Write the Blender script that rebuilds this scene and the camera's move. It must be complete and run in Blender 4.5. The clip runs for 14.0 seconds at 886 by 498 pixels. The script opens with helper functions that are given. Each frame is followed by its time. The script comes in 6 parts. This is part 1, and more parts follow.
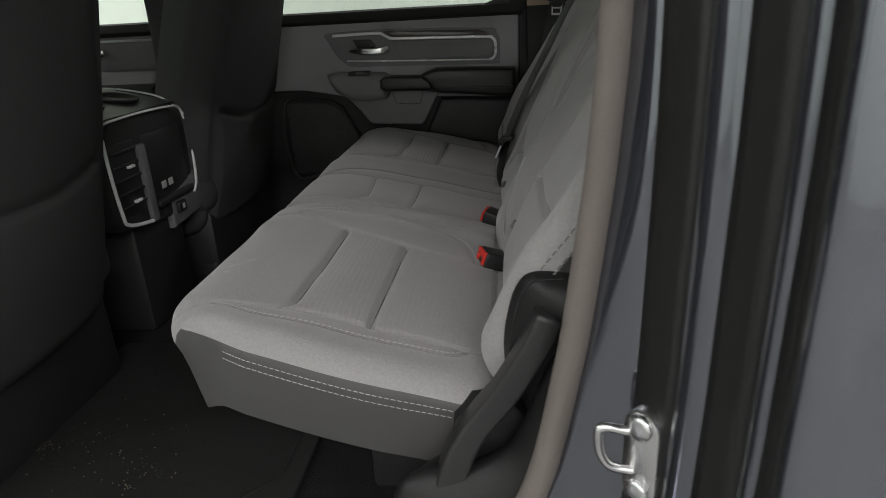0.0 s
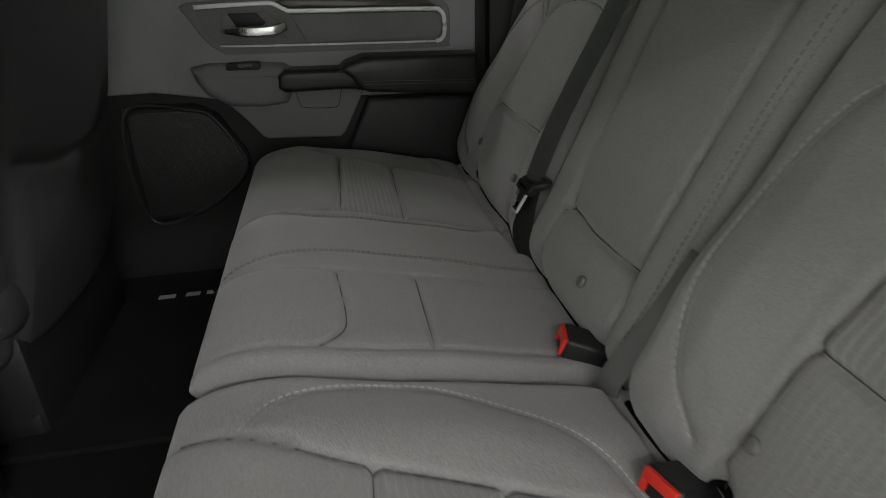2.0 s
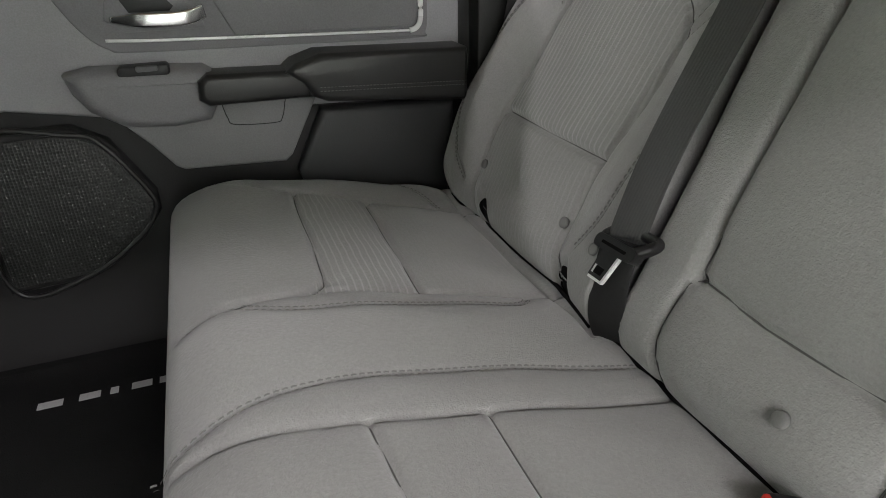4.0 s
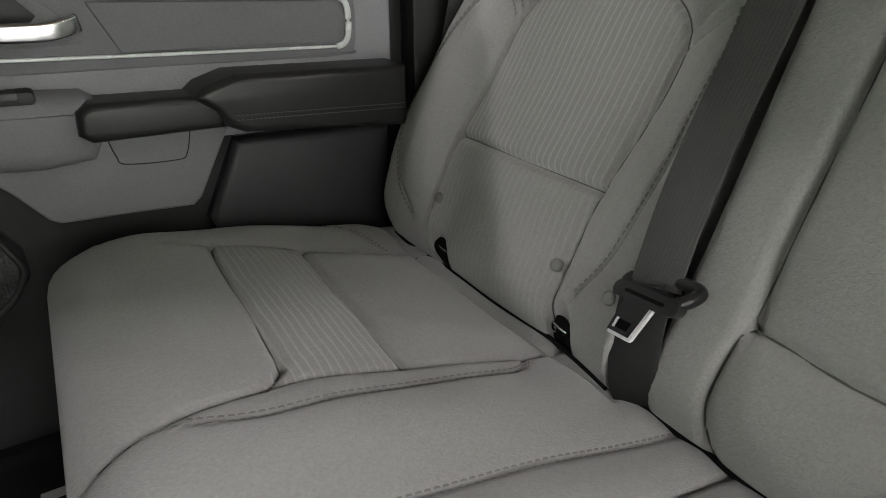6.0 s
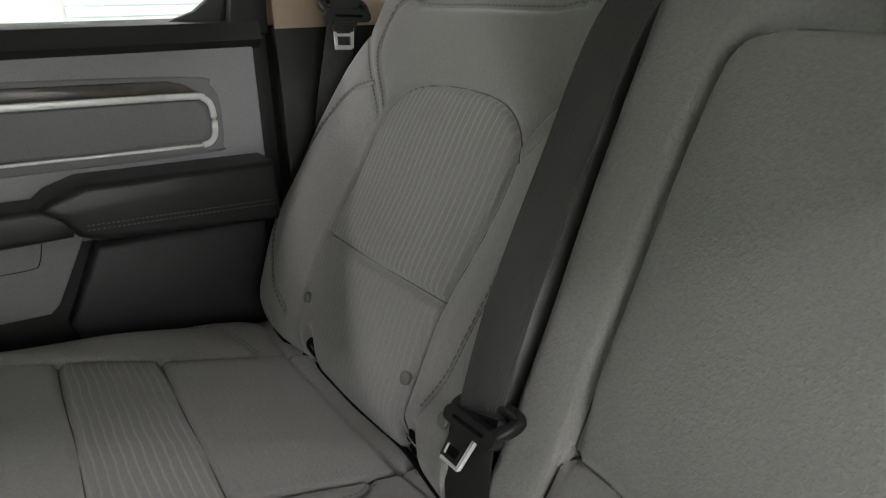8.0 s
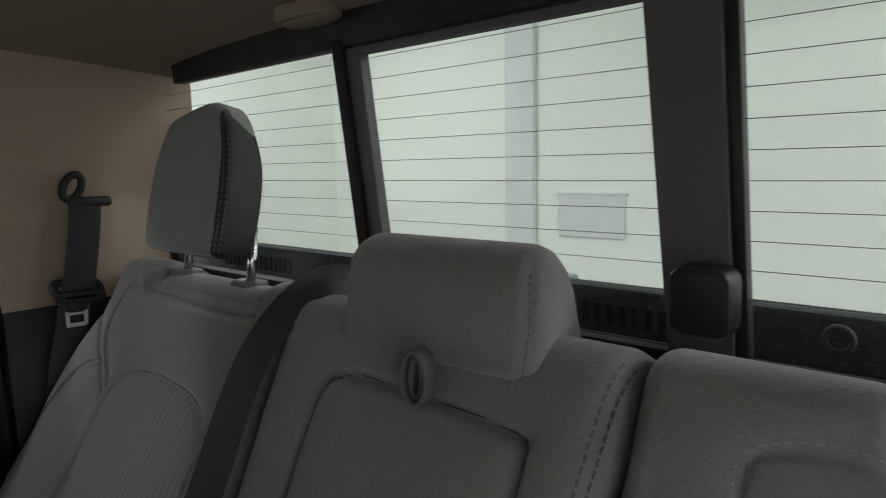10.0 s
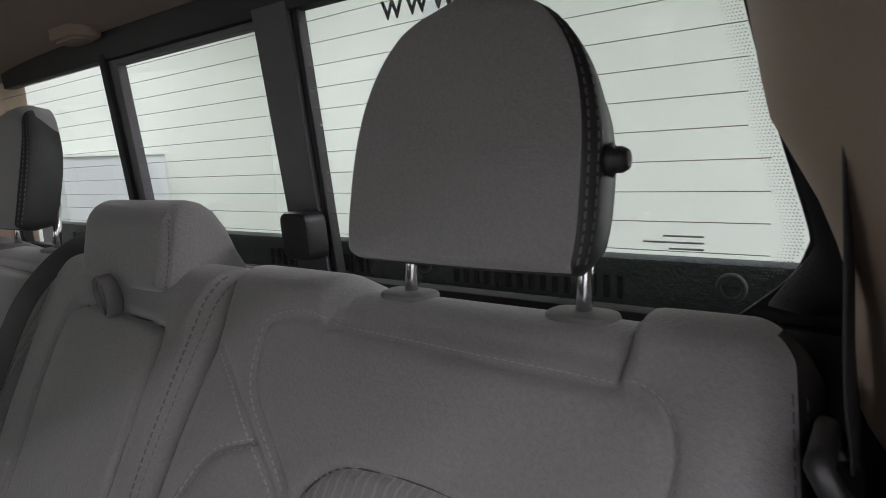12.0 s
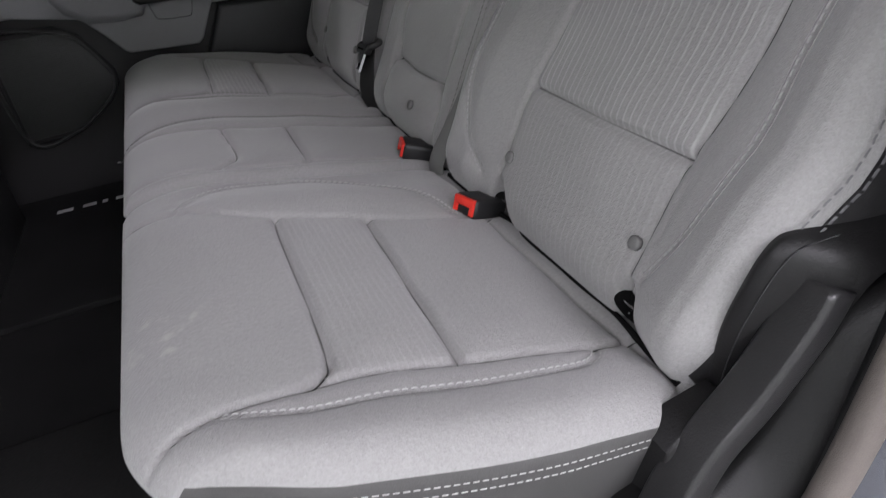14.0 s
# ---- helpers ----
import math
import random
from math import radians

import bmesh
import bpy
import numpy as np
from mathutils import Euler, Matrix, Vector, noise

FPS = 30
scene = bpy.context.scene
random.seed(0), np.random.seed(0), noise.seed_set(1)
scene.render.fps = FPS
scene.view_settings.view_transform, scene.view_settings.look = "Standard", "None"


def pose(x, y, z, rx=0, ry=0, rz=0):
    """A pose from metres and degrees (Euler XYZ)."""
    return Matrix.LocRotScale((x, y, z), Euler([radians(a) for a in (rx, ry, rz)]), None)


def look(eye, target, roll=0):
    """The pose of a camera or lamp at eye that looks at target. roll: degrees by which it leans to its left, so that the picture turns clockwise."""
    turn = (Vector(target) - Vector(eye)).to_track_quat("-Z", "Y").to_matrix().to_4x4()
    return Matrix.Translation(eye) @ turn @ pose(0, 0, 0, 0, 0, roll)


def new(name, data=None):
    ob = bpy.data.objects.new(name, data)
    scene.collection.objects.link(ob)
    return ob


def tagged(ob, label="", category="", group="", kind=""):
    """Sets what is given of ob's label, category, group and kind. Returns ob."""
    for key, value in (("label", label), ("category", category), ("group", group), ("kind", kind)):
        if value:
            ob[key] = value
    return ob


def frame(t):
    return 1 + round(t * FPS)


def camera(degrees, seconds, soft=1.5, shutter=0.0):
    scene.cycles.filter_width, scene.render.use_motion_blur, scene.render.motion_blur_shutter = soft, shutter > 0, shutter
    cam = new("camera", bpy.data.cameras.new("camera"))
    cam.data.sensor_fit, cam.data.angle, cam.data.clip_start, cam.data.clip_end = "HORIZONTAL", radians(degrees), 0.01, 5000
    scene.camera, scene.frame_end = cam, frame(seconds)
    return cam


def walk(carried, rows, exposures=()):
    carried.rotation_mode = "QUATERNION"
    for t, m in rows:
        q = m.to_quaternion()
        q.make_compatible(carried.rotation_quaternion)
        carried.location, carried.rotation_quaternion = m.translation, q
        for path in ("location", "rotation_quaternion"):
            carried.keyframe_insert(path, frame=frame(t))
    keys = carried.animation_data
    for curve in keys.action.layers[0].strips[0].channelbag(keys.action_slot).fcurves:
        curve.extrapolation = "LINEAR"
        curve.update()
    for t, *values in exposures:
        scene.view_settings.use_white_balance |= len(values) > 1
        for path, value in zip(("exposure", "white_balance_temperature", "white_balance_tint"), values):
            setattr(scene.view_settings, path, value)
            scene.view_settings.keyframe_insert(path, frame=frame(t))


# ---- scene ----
cam = camera(70.7, 14.0, soft=0.8, shutter=0.22)
FLOOR = 0.215         # height of the cab floor
LAMP = 70.0         # watts of each ceiling light
PATH = [
    (0, (0.026, -1.234, 0.86), (-0.172, 0.626, 0.155), -3.2),
    (0.5, (-0.082, -1.13, 0.849), (-0.197, 0.716, 0.089), -3.4),
    (1, (-0.133, -0.999, 0.837), (-0.097, 0.831, 0.031), -3.8),
    (1.5, (-0.168, -0.815, 0.849), (-0.006, 0.999, 0.022), -3.6),
    (2, (-0.249, -0.602, 0.89), (0.045, 1.183, 0.036), -2.3),
    (2.2, (-0.266, -0.509, 0.861), (0.041, 1.271, 0.001), -2.7),
    (4.3, (-0.361, -0.219, 0.866), (0.285, 1.442, -0.042), -0.9),
    (4.5, (-0.37, -0.216, 0.878), (0.287, 1.442, -0.027), -0.7),
    (5, (-0.359, -0.168, 0.899), (0.332, 1.488, 0.016), -0.3),
    (5.5, (-0.338, -0.04, 0.896), (0.482, 1.554, 0.007), -0.5),
    (6, (-0.374, -0.052, 0.838), (0.578, 1.483, -0.02), -0.2),
    (6.5, (-0.36, -0.058, 0.854), (0.641, 1.448, 0.0), 0.4),
    (7, (-0.326, -0.087, 0.855), (0.678, 1.412, -0.007), 0.1),
    (7.2, (-0.305, -0.072, 0.858), (0.705, 1.417, -0.014), -0.1),
    (9.3, (-0.187, -0.192, 1.029), (1.131, 1.268, 0.667), -1.6),
    (9.5, (-0.173, -0.218, 1.047), (1.192, 1.204, 0.711), -1.6),
    (10, (-0.152, -0.283, 1.073), (1.348, 1.012, 0.802), -1.3),
    (10.5, (-0.133, -0.371, 1.059), (1.431, 0.847, 0.792), -1.7),
    (11, (-0.156, -0.474, 1.019), (1.414, 0.731, 0.735), -2.1),
    (11.5, (-0.133, -0.586, 1.05), (1.441, 0.615, 0.767), -2.3),
    (12, (-0.121, -0.684, 1.045), (1.443, 0.527, 0.747), -2.9),
    (12.5, (-0.178, -0.742, 0.996), (1.326, 0.538, 0.679), -3.6),
    (13, (-0.239, -0.791, 0.924), (1.022, 0.652, 0.352), -3.7),
    (13.5, (-0.292, -0.879, 0.884), (0.603, 0.699, 0.043), -5.1),
    (14, (-0.296, -0.911, 0.862), (0.291, 0.678, -0.202), -6.7),
]
walk(cam, [(t, look(eye, target, roll)) for t, eye, target, roll in PATH], exposures=[(0.0, -0.98, 6500, 14), (1.5, -0.78, 6500, 13), (2.2, -0.45, 6500, 13), (4.3, 0.85, 6500, 14), (7.2, 0.82, 6500, 14), (9.3, -0.5, 6500, 19), (10.4, -0.7, 6250, 21), (11.5, -0.62, 6250, 26), (12.5, -0.42, 6250, 27), (13.0, -0.35, 6100, 27), (13.4, -0.02, 6000, 26), (14.0, -0.06, 6150, 21)])

# ---- world and light ----
world = bpy.data.worlds.new("world")
scene.world = world
world.use_nodes = True
world.node_tree.nodes["Background"].inputs[0].default_value = (0.75, 0.8, 0.78, 1)
world.node_tree.nodes["Background"].inputs[1].default_value = 0.15


def tube_light(x, y, z, sx, sy, power):
    lamp = bpy.data.lights.new("ceiling_light_glow", "AREA")
    lamp.shape, lamp.size, lamp.size_y, lamp.energy = "RECTANGLE", sx, sy, power
    lamp.color = (1.0, 0.97, 0.98)
    ob = new("ceiling_light_glow", lamp)
    ob.location = (x, y, z)
    return ob


GROUND, ROOM_TOP = -0.46, 3.1
# place of each ceiling light and its share of LAMP
LAMP_SPOTS = {(-3.4, -4.1): 0.75, (-1.1, -4.1): 0.85, (1.2, -4.1): 3.9, (-2.8, -2.6): 0.45, (-4.6, -1.8): 1.4, (-4.6, 0.5): 0.9, (-4.6, 1.7): 1.6, (-4.6, 2.9): 1.6, (1.8, 3.7): 1.05, (3.2, -2.5): 0.3}
for (lx, ly), share in LAMP_SPOTS.items():
    tube_light(lx, ly, ROOM_TOP - 0.09, 2.3, 0.32, LAMP * share)

# ---- materials ----


def nodes_of(name):
    m = bpy.data.materials.new(name)
    m.use_nodes = True
    return m, m.node_tree.nodes, m.node_tree.links, m.node_tree.nodes["Principled BSDF"]


def surface(name, color, rough=0.6, metal=0.0, grain=400.0, vary=0.15, bump=0.15, blotch=6.0, coat=0.0, bump_dist=0.001, sheen=0.0, spec=0.5):
    """Colour with variation at two scales and a fine relief."""
    m, n, l, b = nodes_of(name)
    tc = n.new("ShaderNodeTexCoord")
    fine, broad = n.new("ShaderNodeTexNoise"), n.new("ShaderNodeTexNoise")
    fine.inputs["Scale"].default_value, fine.inputs["Detail"].default_value = grain, 3
    broad.inputs["Scale"].default_value, broad.inputs["Detail"].default_value = blotch, 4
    for t in (fine, broad):
        l.new(tc.outputs["Object"], t.inputs["Vector"])
    add = n.new("ShaderNodeMath")
    add.operation = "ADD"
    l.new(fine.outputs["Fac"], add.inputs[0])
    l.new(broad.outputs["Fac"], add.inputs[1])
    rng = n.new("ShaderNodeMapRange")
    rng.inputs["From Min"].default_value, rng.inputs["From Max"].default_value = 0.6, 1.4
    rng.inputs["To Min"].default_value, rng.inputs["To Max"].default_value = 1 - vary, 1 + vary
    l.new(add.outputs[0], rng.inputs["Value"])
    mix = n.new("ShaderNodeMix")
    mix.data_type, mix.blend_type = "RGBA", "MULTIPLY"
    mix.inputs["Factor"].default_value = 1
    mix.inputs["A"].default_value = (*color, 1)
    l.new(rng.outputs["Result"], mix.inputs["B"])
    l.new(mix.outputs["Result"], b.inputs["Base Color"])
    rr = n.new("ShaderNodeMapRange")
    rr.inputs["To Min"].default_value, rr.inputs["To Max"].default_value = max(rough - 0.1, 0.02), min(rough + 0.1, 1)
    l.new(broad.outputs["Fac"], rr.inputs["Value"])
    l.new(rr.outputs["Result"], b.inputs["Roughness"])
    b.inputs["Metallic"].default_value = metal
    b.inputs["Coat Weight"].default_value = coat
    b.inputs["Coat Roughness"].default_value = 0.04
    b.inputs["Sheen Weight"].default_value = sheen
    b.inputs["Specular IOR Level"].default_value = spec
    if bump:
        bp = n.new("ShaderNodeBump")
        bp.inputs["Strength"].default_value, bp.inputs["Distance"].default_value = bump, bump_dist
        l.new(fine.outputs["Fac"], bp.inputs["Height"])
        l.new(bp.outputs["Normal"], b.inputs["Normal"])
    return m


def fabric(name, color, stripe_axis=None, pitch=0.009, strength=0.55, stain=None):
    """Woven cloth; with stripe_axis the insert cloth with its thin wavering light lines."""
    m, n, l, b = nodes_of(name)
    tc = n.new("ShaderNodeTexCoord")
    weave, broad, fuzz = n.new("ShaderNodeTexNoise"), n.new("ShaderNodeTexNoise"), n.new("ShaderNodeTexNoise")
    weave.inputs["Scale"].default_value, weave.inputs["Detail"].default_value = 650, 2
    fuzz.inputs["Scale"].default_value, fuzz.inputs["Detail"].default_value = 300, 3
    broad.inputs["Scale"].default_value, broad.inputs["Detail"].default_value = 5, 3
    for t in (weave, broad, fuzz):
        l.new(tc.outputs["Object"], t.inputs["Vector"])
    s = n.new("ShaderNodeMath")
    s.operation = "MULTIPLY_ADD"
    s.inputs[1].default_value = 0.8
    l.new(weave.outputs["Fac"], s.inputs[0])
    l.new(fuzz.outputs["Fac"], s.inputs[2])
    s2 = n.new("ShaderNodeMath")
    s2.operation = "MULTIPLY_ADD"
    s2.inputs[1].default_value = 0.5
    l.new(broad.outputs["Fac"], s2.inputs[0])
    l.new(s.outputs[0], s2.inputs[2])
    rng = n.new("ShaderNodeMapRange")
    rng.inputs["From Min"].default_value, rng.inputs["From Max"].default_value = 0.75, 1.55
    rng.inputs["To Min"].default_value, rng.inputs["To Max"].default_value = 0.86, 1.14
    l.new(s2.outputs[0], rng.inputs["Value"])
    mix = n.new("ShaderNodeMix")
    mix.data_type, mix.blend_type = "RGBA", "MULTIPLY"
    mix.inputs["Factor"].default_value = 1
    mix.inputs["A"].default_value = (*color, 1)
    l.new(rng.outputs["Result"], mix.inputs["B"])
    out, height = mix.outputs["Result"], s.outputs[0]
    if stripe_axis is not None:
        sep = n.new("ShaderNodeSeparateXYZ")
        l.new(tc.outputs["Object"], sep.inputs[0])
        wob, step = n.new("ShaderNodeTexNoise"), n.new("ShaderNodeTexNoise")
        wob.inputs["Scale"].default_value, wob.inputs["Detail"].default_value = 26, 1
        l.new(tc.outputs["Object"], wob.inputs["Vector"])
        w2 = n.new("ShaderNodeMath")
        w2.operation = "MULTIPLY_ADD"
        w2.inputs[1].default_value = 0.0045
        l.new(wob.outputs["Fac"], w2.inputs[0])
        l.new(sep.outputs[stripe_axis], w2.inputs[2])
        ph = n.new("ShaderNodeMath")
        ph.operation = "MULTIPLY"
        ph.inputs[1].default_value = 2 * math.pi / pitch
        l.new(w2.outputs[0], ph.inputs[0])
        sn = n.new("ShaderNodeMath")
        sn.operation = "SINE"
        l.new(ph.outputs[0], sn.inputs[0])
        pk = n.new("ShaderNodeMapRange")
        pk.inputs["From Min"].default_value, pk.inputs["From Max"].default_value = 0.45, 0.95
        l.new(sn.outputs[0], pk.inputs["Value"])
        # the lines fade in and out along their way
        fade = n.new("ShaderNodeTexNoise")
        fade.inputs["Scale"].default_value = 14
        l.new(tc.outputs["Object"], fade.inputs["Vector"])
        fr = n.new("ShaderNodeMapRange")
        fr.inputs["From Min"].default_value, fr.inputs["From Max"].default_value = 0.3, 0.55
        fr.inputs["To Min"].default_value = 0.45
        l.new(fade.outputs["Fac"], fr.inputs["Value"])
        k = n.new("ShaderNodeMath")
        k.operation = "MULTIPLY"
        l.new(pk.outputs["Result"], k.inputs[0])
        l.new(fr.outputs["Result"], k.inputs[1])
        k2 = n.new("ShaderNodeMath")
        k2.operation = "MULTIPLY"
        k2.inputs[1].default_value = strength
        l.new(k.outputs[0], k2.inputs[0])
        lite = n.new("ShaderNodeMix")
        lite.data_type = "RGBA"
        l.new(k2.outputs[0], lite.inputs["Factor"])
        l.new(out, lite.inputs["A"])
        lite.inputs["B"].default_value = (*[min(c * 2.1, 0.8) for c in color], 1)
        out = lite.outputs["Result"]
        hh = n.new("ShaderNodeMath")
        hh.operation = "MULTIPLY_ADD"
        hh.inputs[1].default_value = 1.6 * strength
        l.new(k.outputs[0], hh.inputs[0])
        l.new(height, hh.inputs[2])
        height = hh.outputs[0]
    if stain:
        # chalky rubbed marks round one spot
        ds = n.new("ShaderNodeVectorMath")
        ds.operation = "DISTANCE"
        ds.inputs[1].default_value = stain
        l.new(tc.outputs["Object"], ds.inputs[0])
        near_ = n.new("ShaderNodeMapRange")
        near_.inputs["From Min"].default_value, near_.inputs["From Max"].default_value = 0.075, 0.03
        l.new(ds.outputs["Value"], near_.inputs["Value"])
        blot = n.new("ShaderNodeTexNoise")
        blot.inputs["Scale"].default_value, blot.inputs["Detail"].default_value = 55, 3
        l.new(tc.outputs["Object"], blot.inputs["Vector"])
        bm_ = n.new("ShaderNodeMapRange")
        bm_.inputs["From Min"].default_value, bm_.inputs["From Max"].default_value, bm_.inputs["To Max"].default_value = 0.56, 0.72, 0.32
        l.new(blot.outputs["Fac"], bm_.inputs["Value"])
        mm = n.new("ShaderNodeMath")
        mm.operation = "MULTIPLY"
        l.new(near_.outputs["Result"], mm.inputs[0])
        l.new(bm_.outputs["Result"], mm.inputs[1])
        st_ = n.new("ShaderNodeMix")
        st_.data_type = "RGBA"
        l.new(mm.outputs[0], st_.inputs["Factor"])
        l.new(out, st_.inputs["A"])
        st_.inputs["B"].default_value = (0.5, 0.48, 0.44, 1)
        out = st_.outputs["Result"]
    l.new(out, b.inputs["Base Color"])
    b.inputs["Roughness"].default_value = 0.92
    b.inputs["Specular IOR Level"].default_value = 0.25
    b.inputs["Sheen Weight"].default_value = 0.35
    b.inputs["Sheen Roughness"].default_value = 0.5
    bp = n.new("ShaderNodeBump")
    bp.inputs["Strength"].default_value, bp.inputs["Distance"].default_value = 0.7, 0.001
    l.new(height, bp.inputs["Height"])
    l.new(bp.outputs["Normal"], b.inputs["Normal"])
    return m


def ribbed(name, color, axis, pitch):
    """Woven belt with fine lengthwise ribs."""
    m, n, l, b = nodes_of(name)
    tc, sp, mu, sn, rg, nz = n.new("ShaderNodeTexCoord"), n.new("ShaderNodeSeparateXYZ"), n.new("ShaderNodeMath"), n.new("ShaderNodeMath"), n.new("ShaderNodeMapRange"), n.new("ShaderNodeTexNoise")
    l.new(tc.outputs["Object"], sp.inputs[0])
    mu.operation, sn.operation = "MULTIPLY", "SINE"
    mu.inputs[1].default_value = 2 * math.pi / pitch
    l.new(sp.outputs[axis], mu.inputs[0])
    l.new(mu.outputs[0], sn.inputs[0])
    nz.inputs["Scale"].default_value, nz.inputs["Detail"].default_value = 500, 3
    l.new(tc.outputs["Object"], nz.inputs["Vector"])
    ad = n.new("ShaderNodeMath")
    ad.operation = "MULTIPLY_ADD"
    ad.inputs[1].default_value = 0.35
    l.new(sn.outputs[0], ad.inputs[0])
    l.new(nz.outputs["Fac"], ad.inputs[2])
    rg.inputs["From Min"].default_value, rg.inputs["From Max"].default_value = 0.0, 1.0
    rg.inputs["To Min"].default_value, rg.inputs["To Max"].default_value = 0.84, 1.16
    l.new(ad.outputs[0], rg.inputs["Value"])
    mx = n.new("ShaderNodeMix")
    mx.data_type, mx.blend_type = "RGBA", "MULTIPLY"
    mx.inputs["Factor"].default_value = 1
    mx.inputs["A"].default_value = (*color, 1)
    l.new(rg.outputs["Result"], mx.inputs["B"])
    l.new(mx.outputs["Result"], b.inputs["Base Color"])
    b.inputs["Roughness"].default_value = 0.6
    bp = n.new("ShaderNodeBump")
    bp.inputs["Strength"].default_value, bp.inputs["Distance"].default_value = 0.35, 0.0008
    l.new(ad.outputs[0], bp.inputs["Height"])
    l.new(bp.outputs["Normal"], b.inputs["Normal"])
    return m


def perforated(name):
    """Black sheet with a close grid of small holes."""
    m, n, l, b = nodes_of(name)
    tc, vo, rg = n.new("ShaderNodeTexCoord"), n.new("ShaderNodeTexVoronoi"), n.new("ShaderNodeMapRange")
    vo.inputs["Scale"].default_value, vo.inputs["Randomness"].default_value = 210, 0.12
    l.new(tc.outputs["Object"], vo.inputs["Vector"])
    rg.inputs["From Min"].default_value, rg.inputs["From Max"].default_value = 0.28, 0.5
    rg.inputs["To Min"].default_value, rg.inputs["To Max"].default_value = 0.002, 0.034
    l.new(vo.outputs["Distance"], rg.inputs["Value"])
    l.new(rg.outputs["Result"], b.inputs["Base Color"])
    b.inputs["Roughness"].default_value = 0.5
    bp = n.new("ShaderNodeBump")
    bp.inputs["Strength"].default_value, bp.inputs["Distance"].default_value = 0.8, 0.002
    l.new(vo.outputs["Distance"], bp.inputs["Height"])
    l.new(bp.outputs["Normal"], b.inputs["Normal"])
    return m


def glass_pane(name, tint=(0.95, 0.98, 0.95)):
    m, n, l, b = nodes_of(name)
    tr, gl, mx, lw = n.new("ShaderNodeBsdfTransparent"), n.new("ShaderNodeBsdfGlossy"), n.new("ShaderNodeMixShader"), n.new("ShaderNodeLayerWeight")
    tr.inputs["Color"].default_value = (*tint, 1)
    gl.inputs["Roughness"].default_value = 0.02
    pw, ad = n.new("ShaderNodeMath"), n.new("ShaderNodeMath")
    pw.operation, ad.operation = "POWER", "MULTIPLY_ADD"
    pw.inputs[1].default_value, ad.inputs[1].default_value, ad.inputs[2].default_value = 5.0, 0.8, 0.025
    l.new(lw.outputs["Facing"], pw.inputs[0])
    l.new(pw.outputs[0], ad.inputs[0])
    l.new(ad.outputs[0], mx.inputs["Fac"])
    l.new(tr.outputs[0], mx.inputs[1])
    l.new(gl.outputs[0], mx.inputs[2])
    l.new(mx.outputs[0], n["Material Output"].inputs["Surface"])
    return m


SEAT = (0.27, 0.266, 0.262)
M_CLOTH = fabric("seat_cloth", SEAT)
M_CLOTH_MARKED = fabric("seat_cloth_rubbed", SEAT, stain=(-0.235, -0.045, 0.325))
M_STRIPE_Y = fabric("striped_cloth_upright", SEAT, 1, 0.0098, 0.32)
M_STRIPE_LOW = fabric("striped_cloth_faint", SEAT, 1, 0.0098, 0.12)
M_STRIPE_X = fabric("striped_cloth_lying", SEAT, 0, 0.0075, 0.09)
M_STRIPE_WIDE = fabric("striped_cloth_far", SEAT, 0, 0.0085, 0.28)
M_STRIPE_REAR = fabric("striped_cloth_lying_faint", SEAT, 0, 0.0075, 0.04)
M_SIDE = surface("seat_side_vinyl", (0.155, 0.154, 0.15), 0.55, grain=700, bump=0.25)
M_BLACKVINYL = surface("black_vinyl", (0.024, 0.0235, 0.024), 0.5, grain=600, bump=0.35)
M_SEAM = surface("seat_thread", (0.155, 0.154, 0.148), 0.95, grain=900, bump=0.2)
# darker than the cloth, to draw the shade down in the seams
M_CORD = surface("seam_crease_shade", (0.09, 0.089, 0.086), 0.95, grain=900, bump=0.2)
M_VINYL = surface("cushion_side_vinyl", (0.062, 0.061, 0.0595), 0.55, grain=700, bump=0.25)
M_STITCH = surface("light_grey_thread", (0.36, 0.36, 0.352), 0.9, grain=900, bump=0.2)
M_THREAD = surface("pale_thread", (0.42, 0.42, 0.41), 0.85, grain=900, bump=0.2)
M_PLASTIC = surface("black_plastic", (0.017, 0.017, 0.0175), 0.45, grain=500, bump=0.3)
M_SOFTBLACK = surface("soft_black_trim", (0.022, 0.0215, 0.022), 0.6, grain=450, bump=0.35, spec=0.35)
M_FRONT = surface("black_front_seat_cloth", (0.045, 0.046, 0.0465), 0.8, grain=600, bump=0.35, spec=0.25)
M_DOOR_UP = surface("grey_upper_door_trim", (0.31, 0.304, 0.32), 0.6, grain=450, bump=0.3)
M_DOOR_MID = surface("mid_grey_door_trim", (0.21, 0.205, 0.218), 0.6, grain=450, bump=0.3)
M_DOOR_LOW = surface("dark_lower_door_trim", (0.029, 0.0286, 0.031), 0.55, grain=450, bump=0.3)
M_QUARTER = surface("black_grained_trim", (0.011, 0.0108, 0.011), 0.46, grain=500, bump=0.3, spec=0.32)
M_GRIP = surface("satin_black_trim", (0.021, 0.0207, 0.021), 0.38, grain=600, bump=0.25, spec=0.5)
# near-black: shade put into gaps, slots and openings, and black pocket plastic
M_PIT = surface("recess_and_shade_black", (0.005, 0.005, 0.005), 0.9, spec=0.1)
M_DOTS = surface("glass_print", (0.3, 0.3, 0.3), 0.8, bump=0)
M_DARKGREY = surface("dark_grey_trim", (0.118, 0.117, 0.121), 0.6, grain=450, bump=0.35)
M_GREYTRIM = surface("grey_door_trim", (0.215, 0.211, 0.219), 0.6, grain=450, bump=0.35)
M_CARPET = surface("black_carpet", (0.015, 0.015, 0.015), 0.97, grain=520, vary=0.5, bump=0.9, bump_dist=0.004, spec=0.15)
M_MAT = surface("rubber_floor_mat", (0.0145, 0.0145, 0.014), 0.8, grain=300, vary=0.35, bump=0.5, spec=0.2)
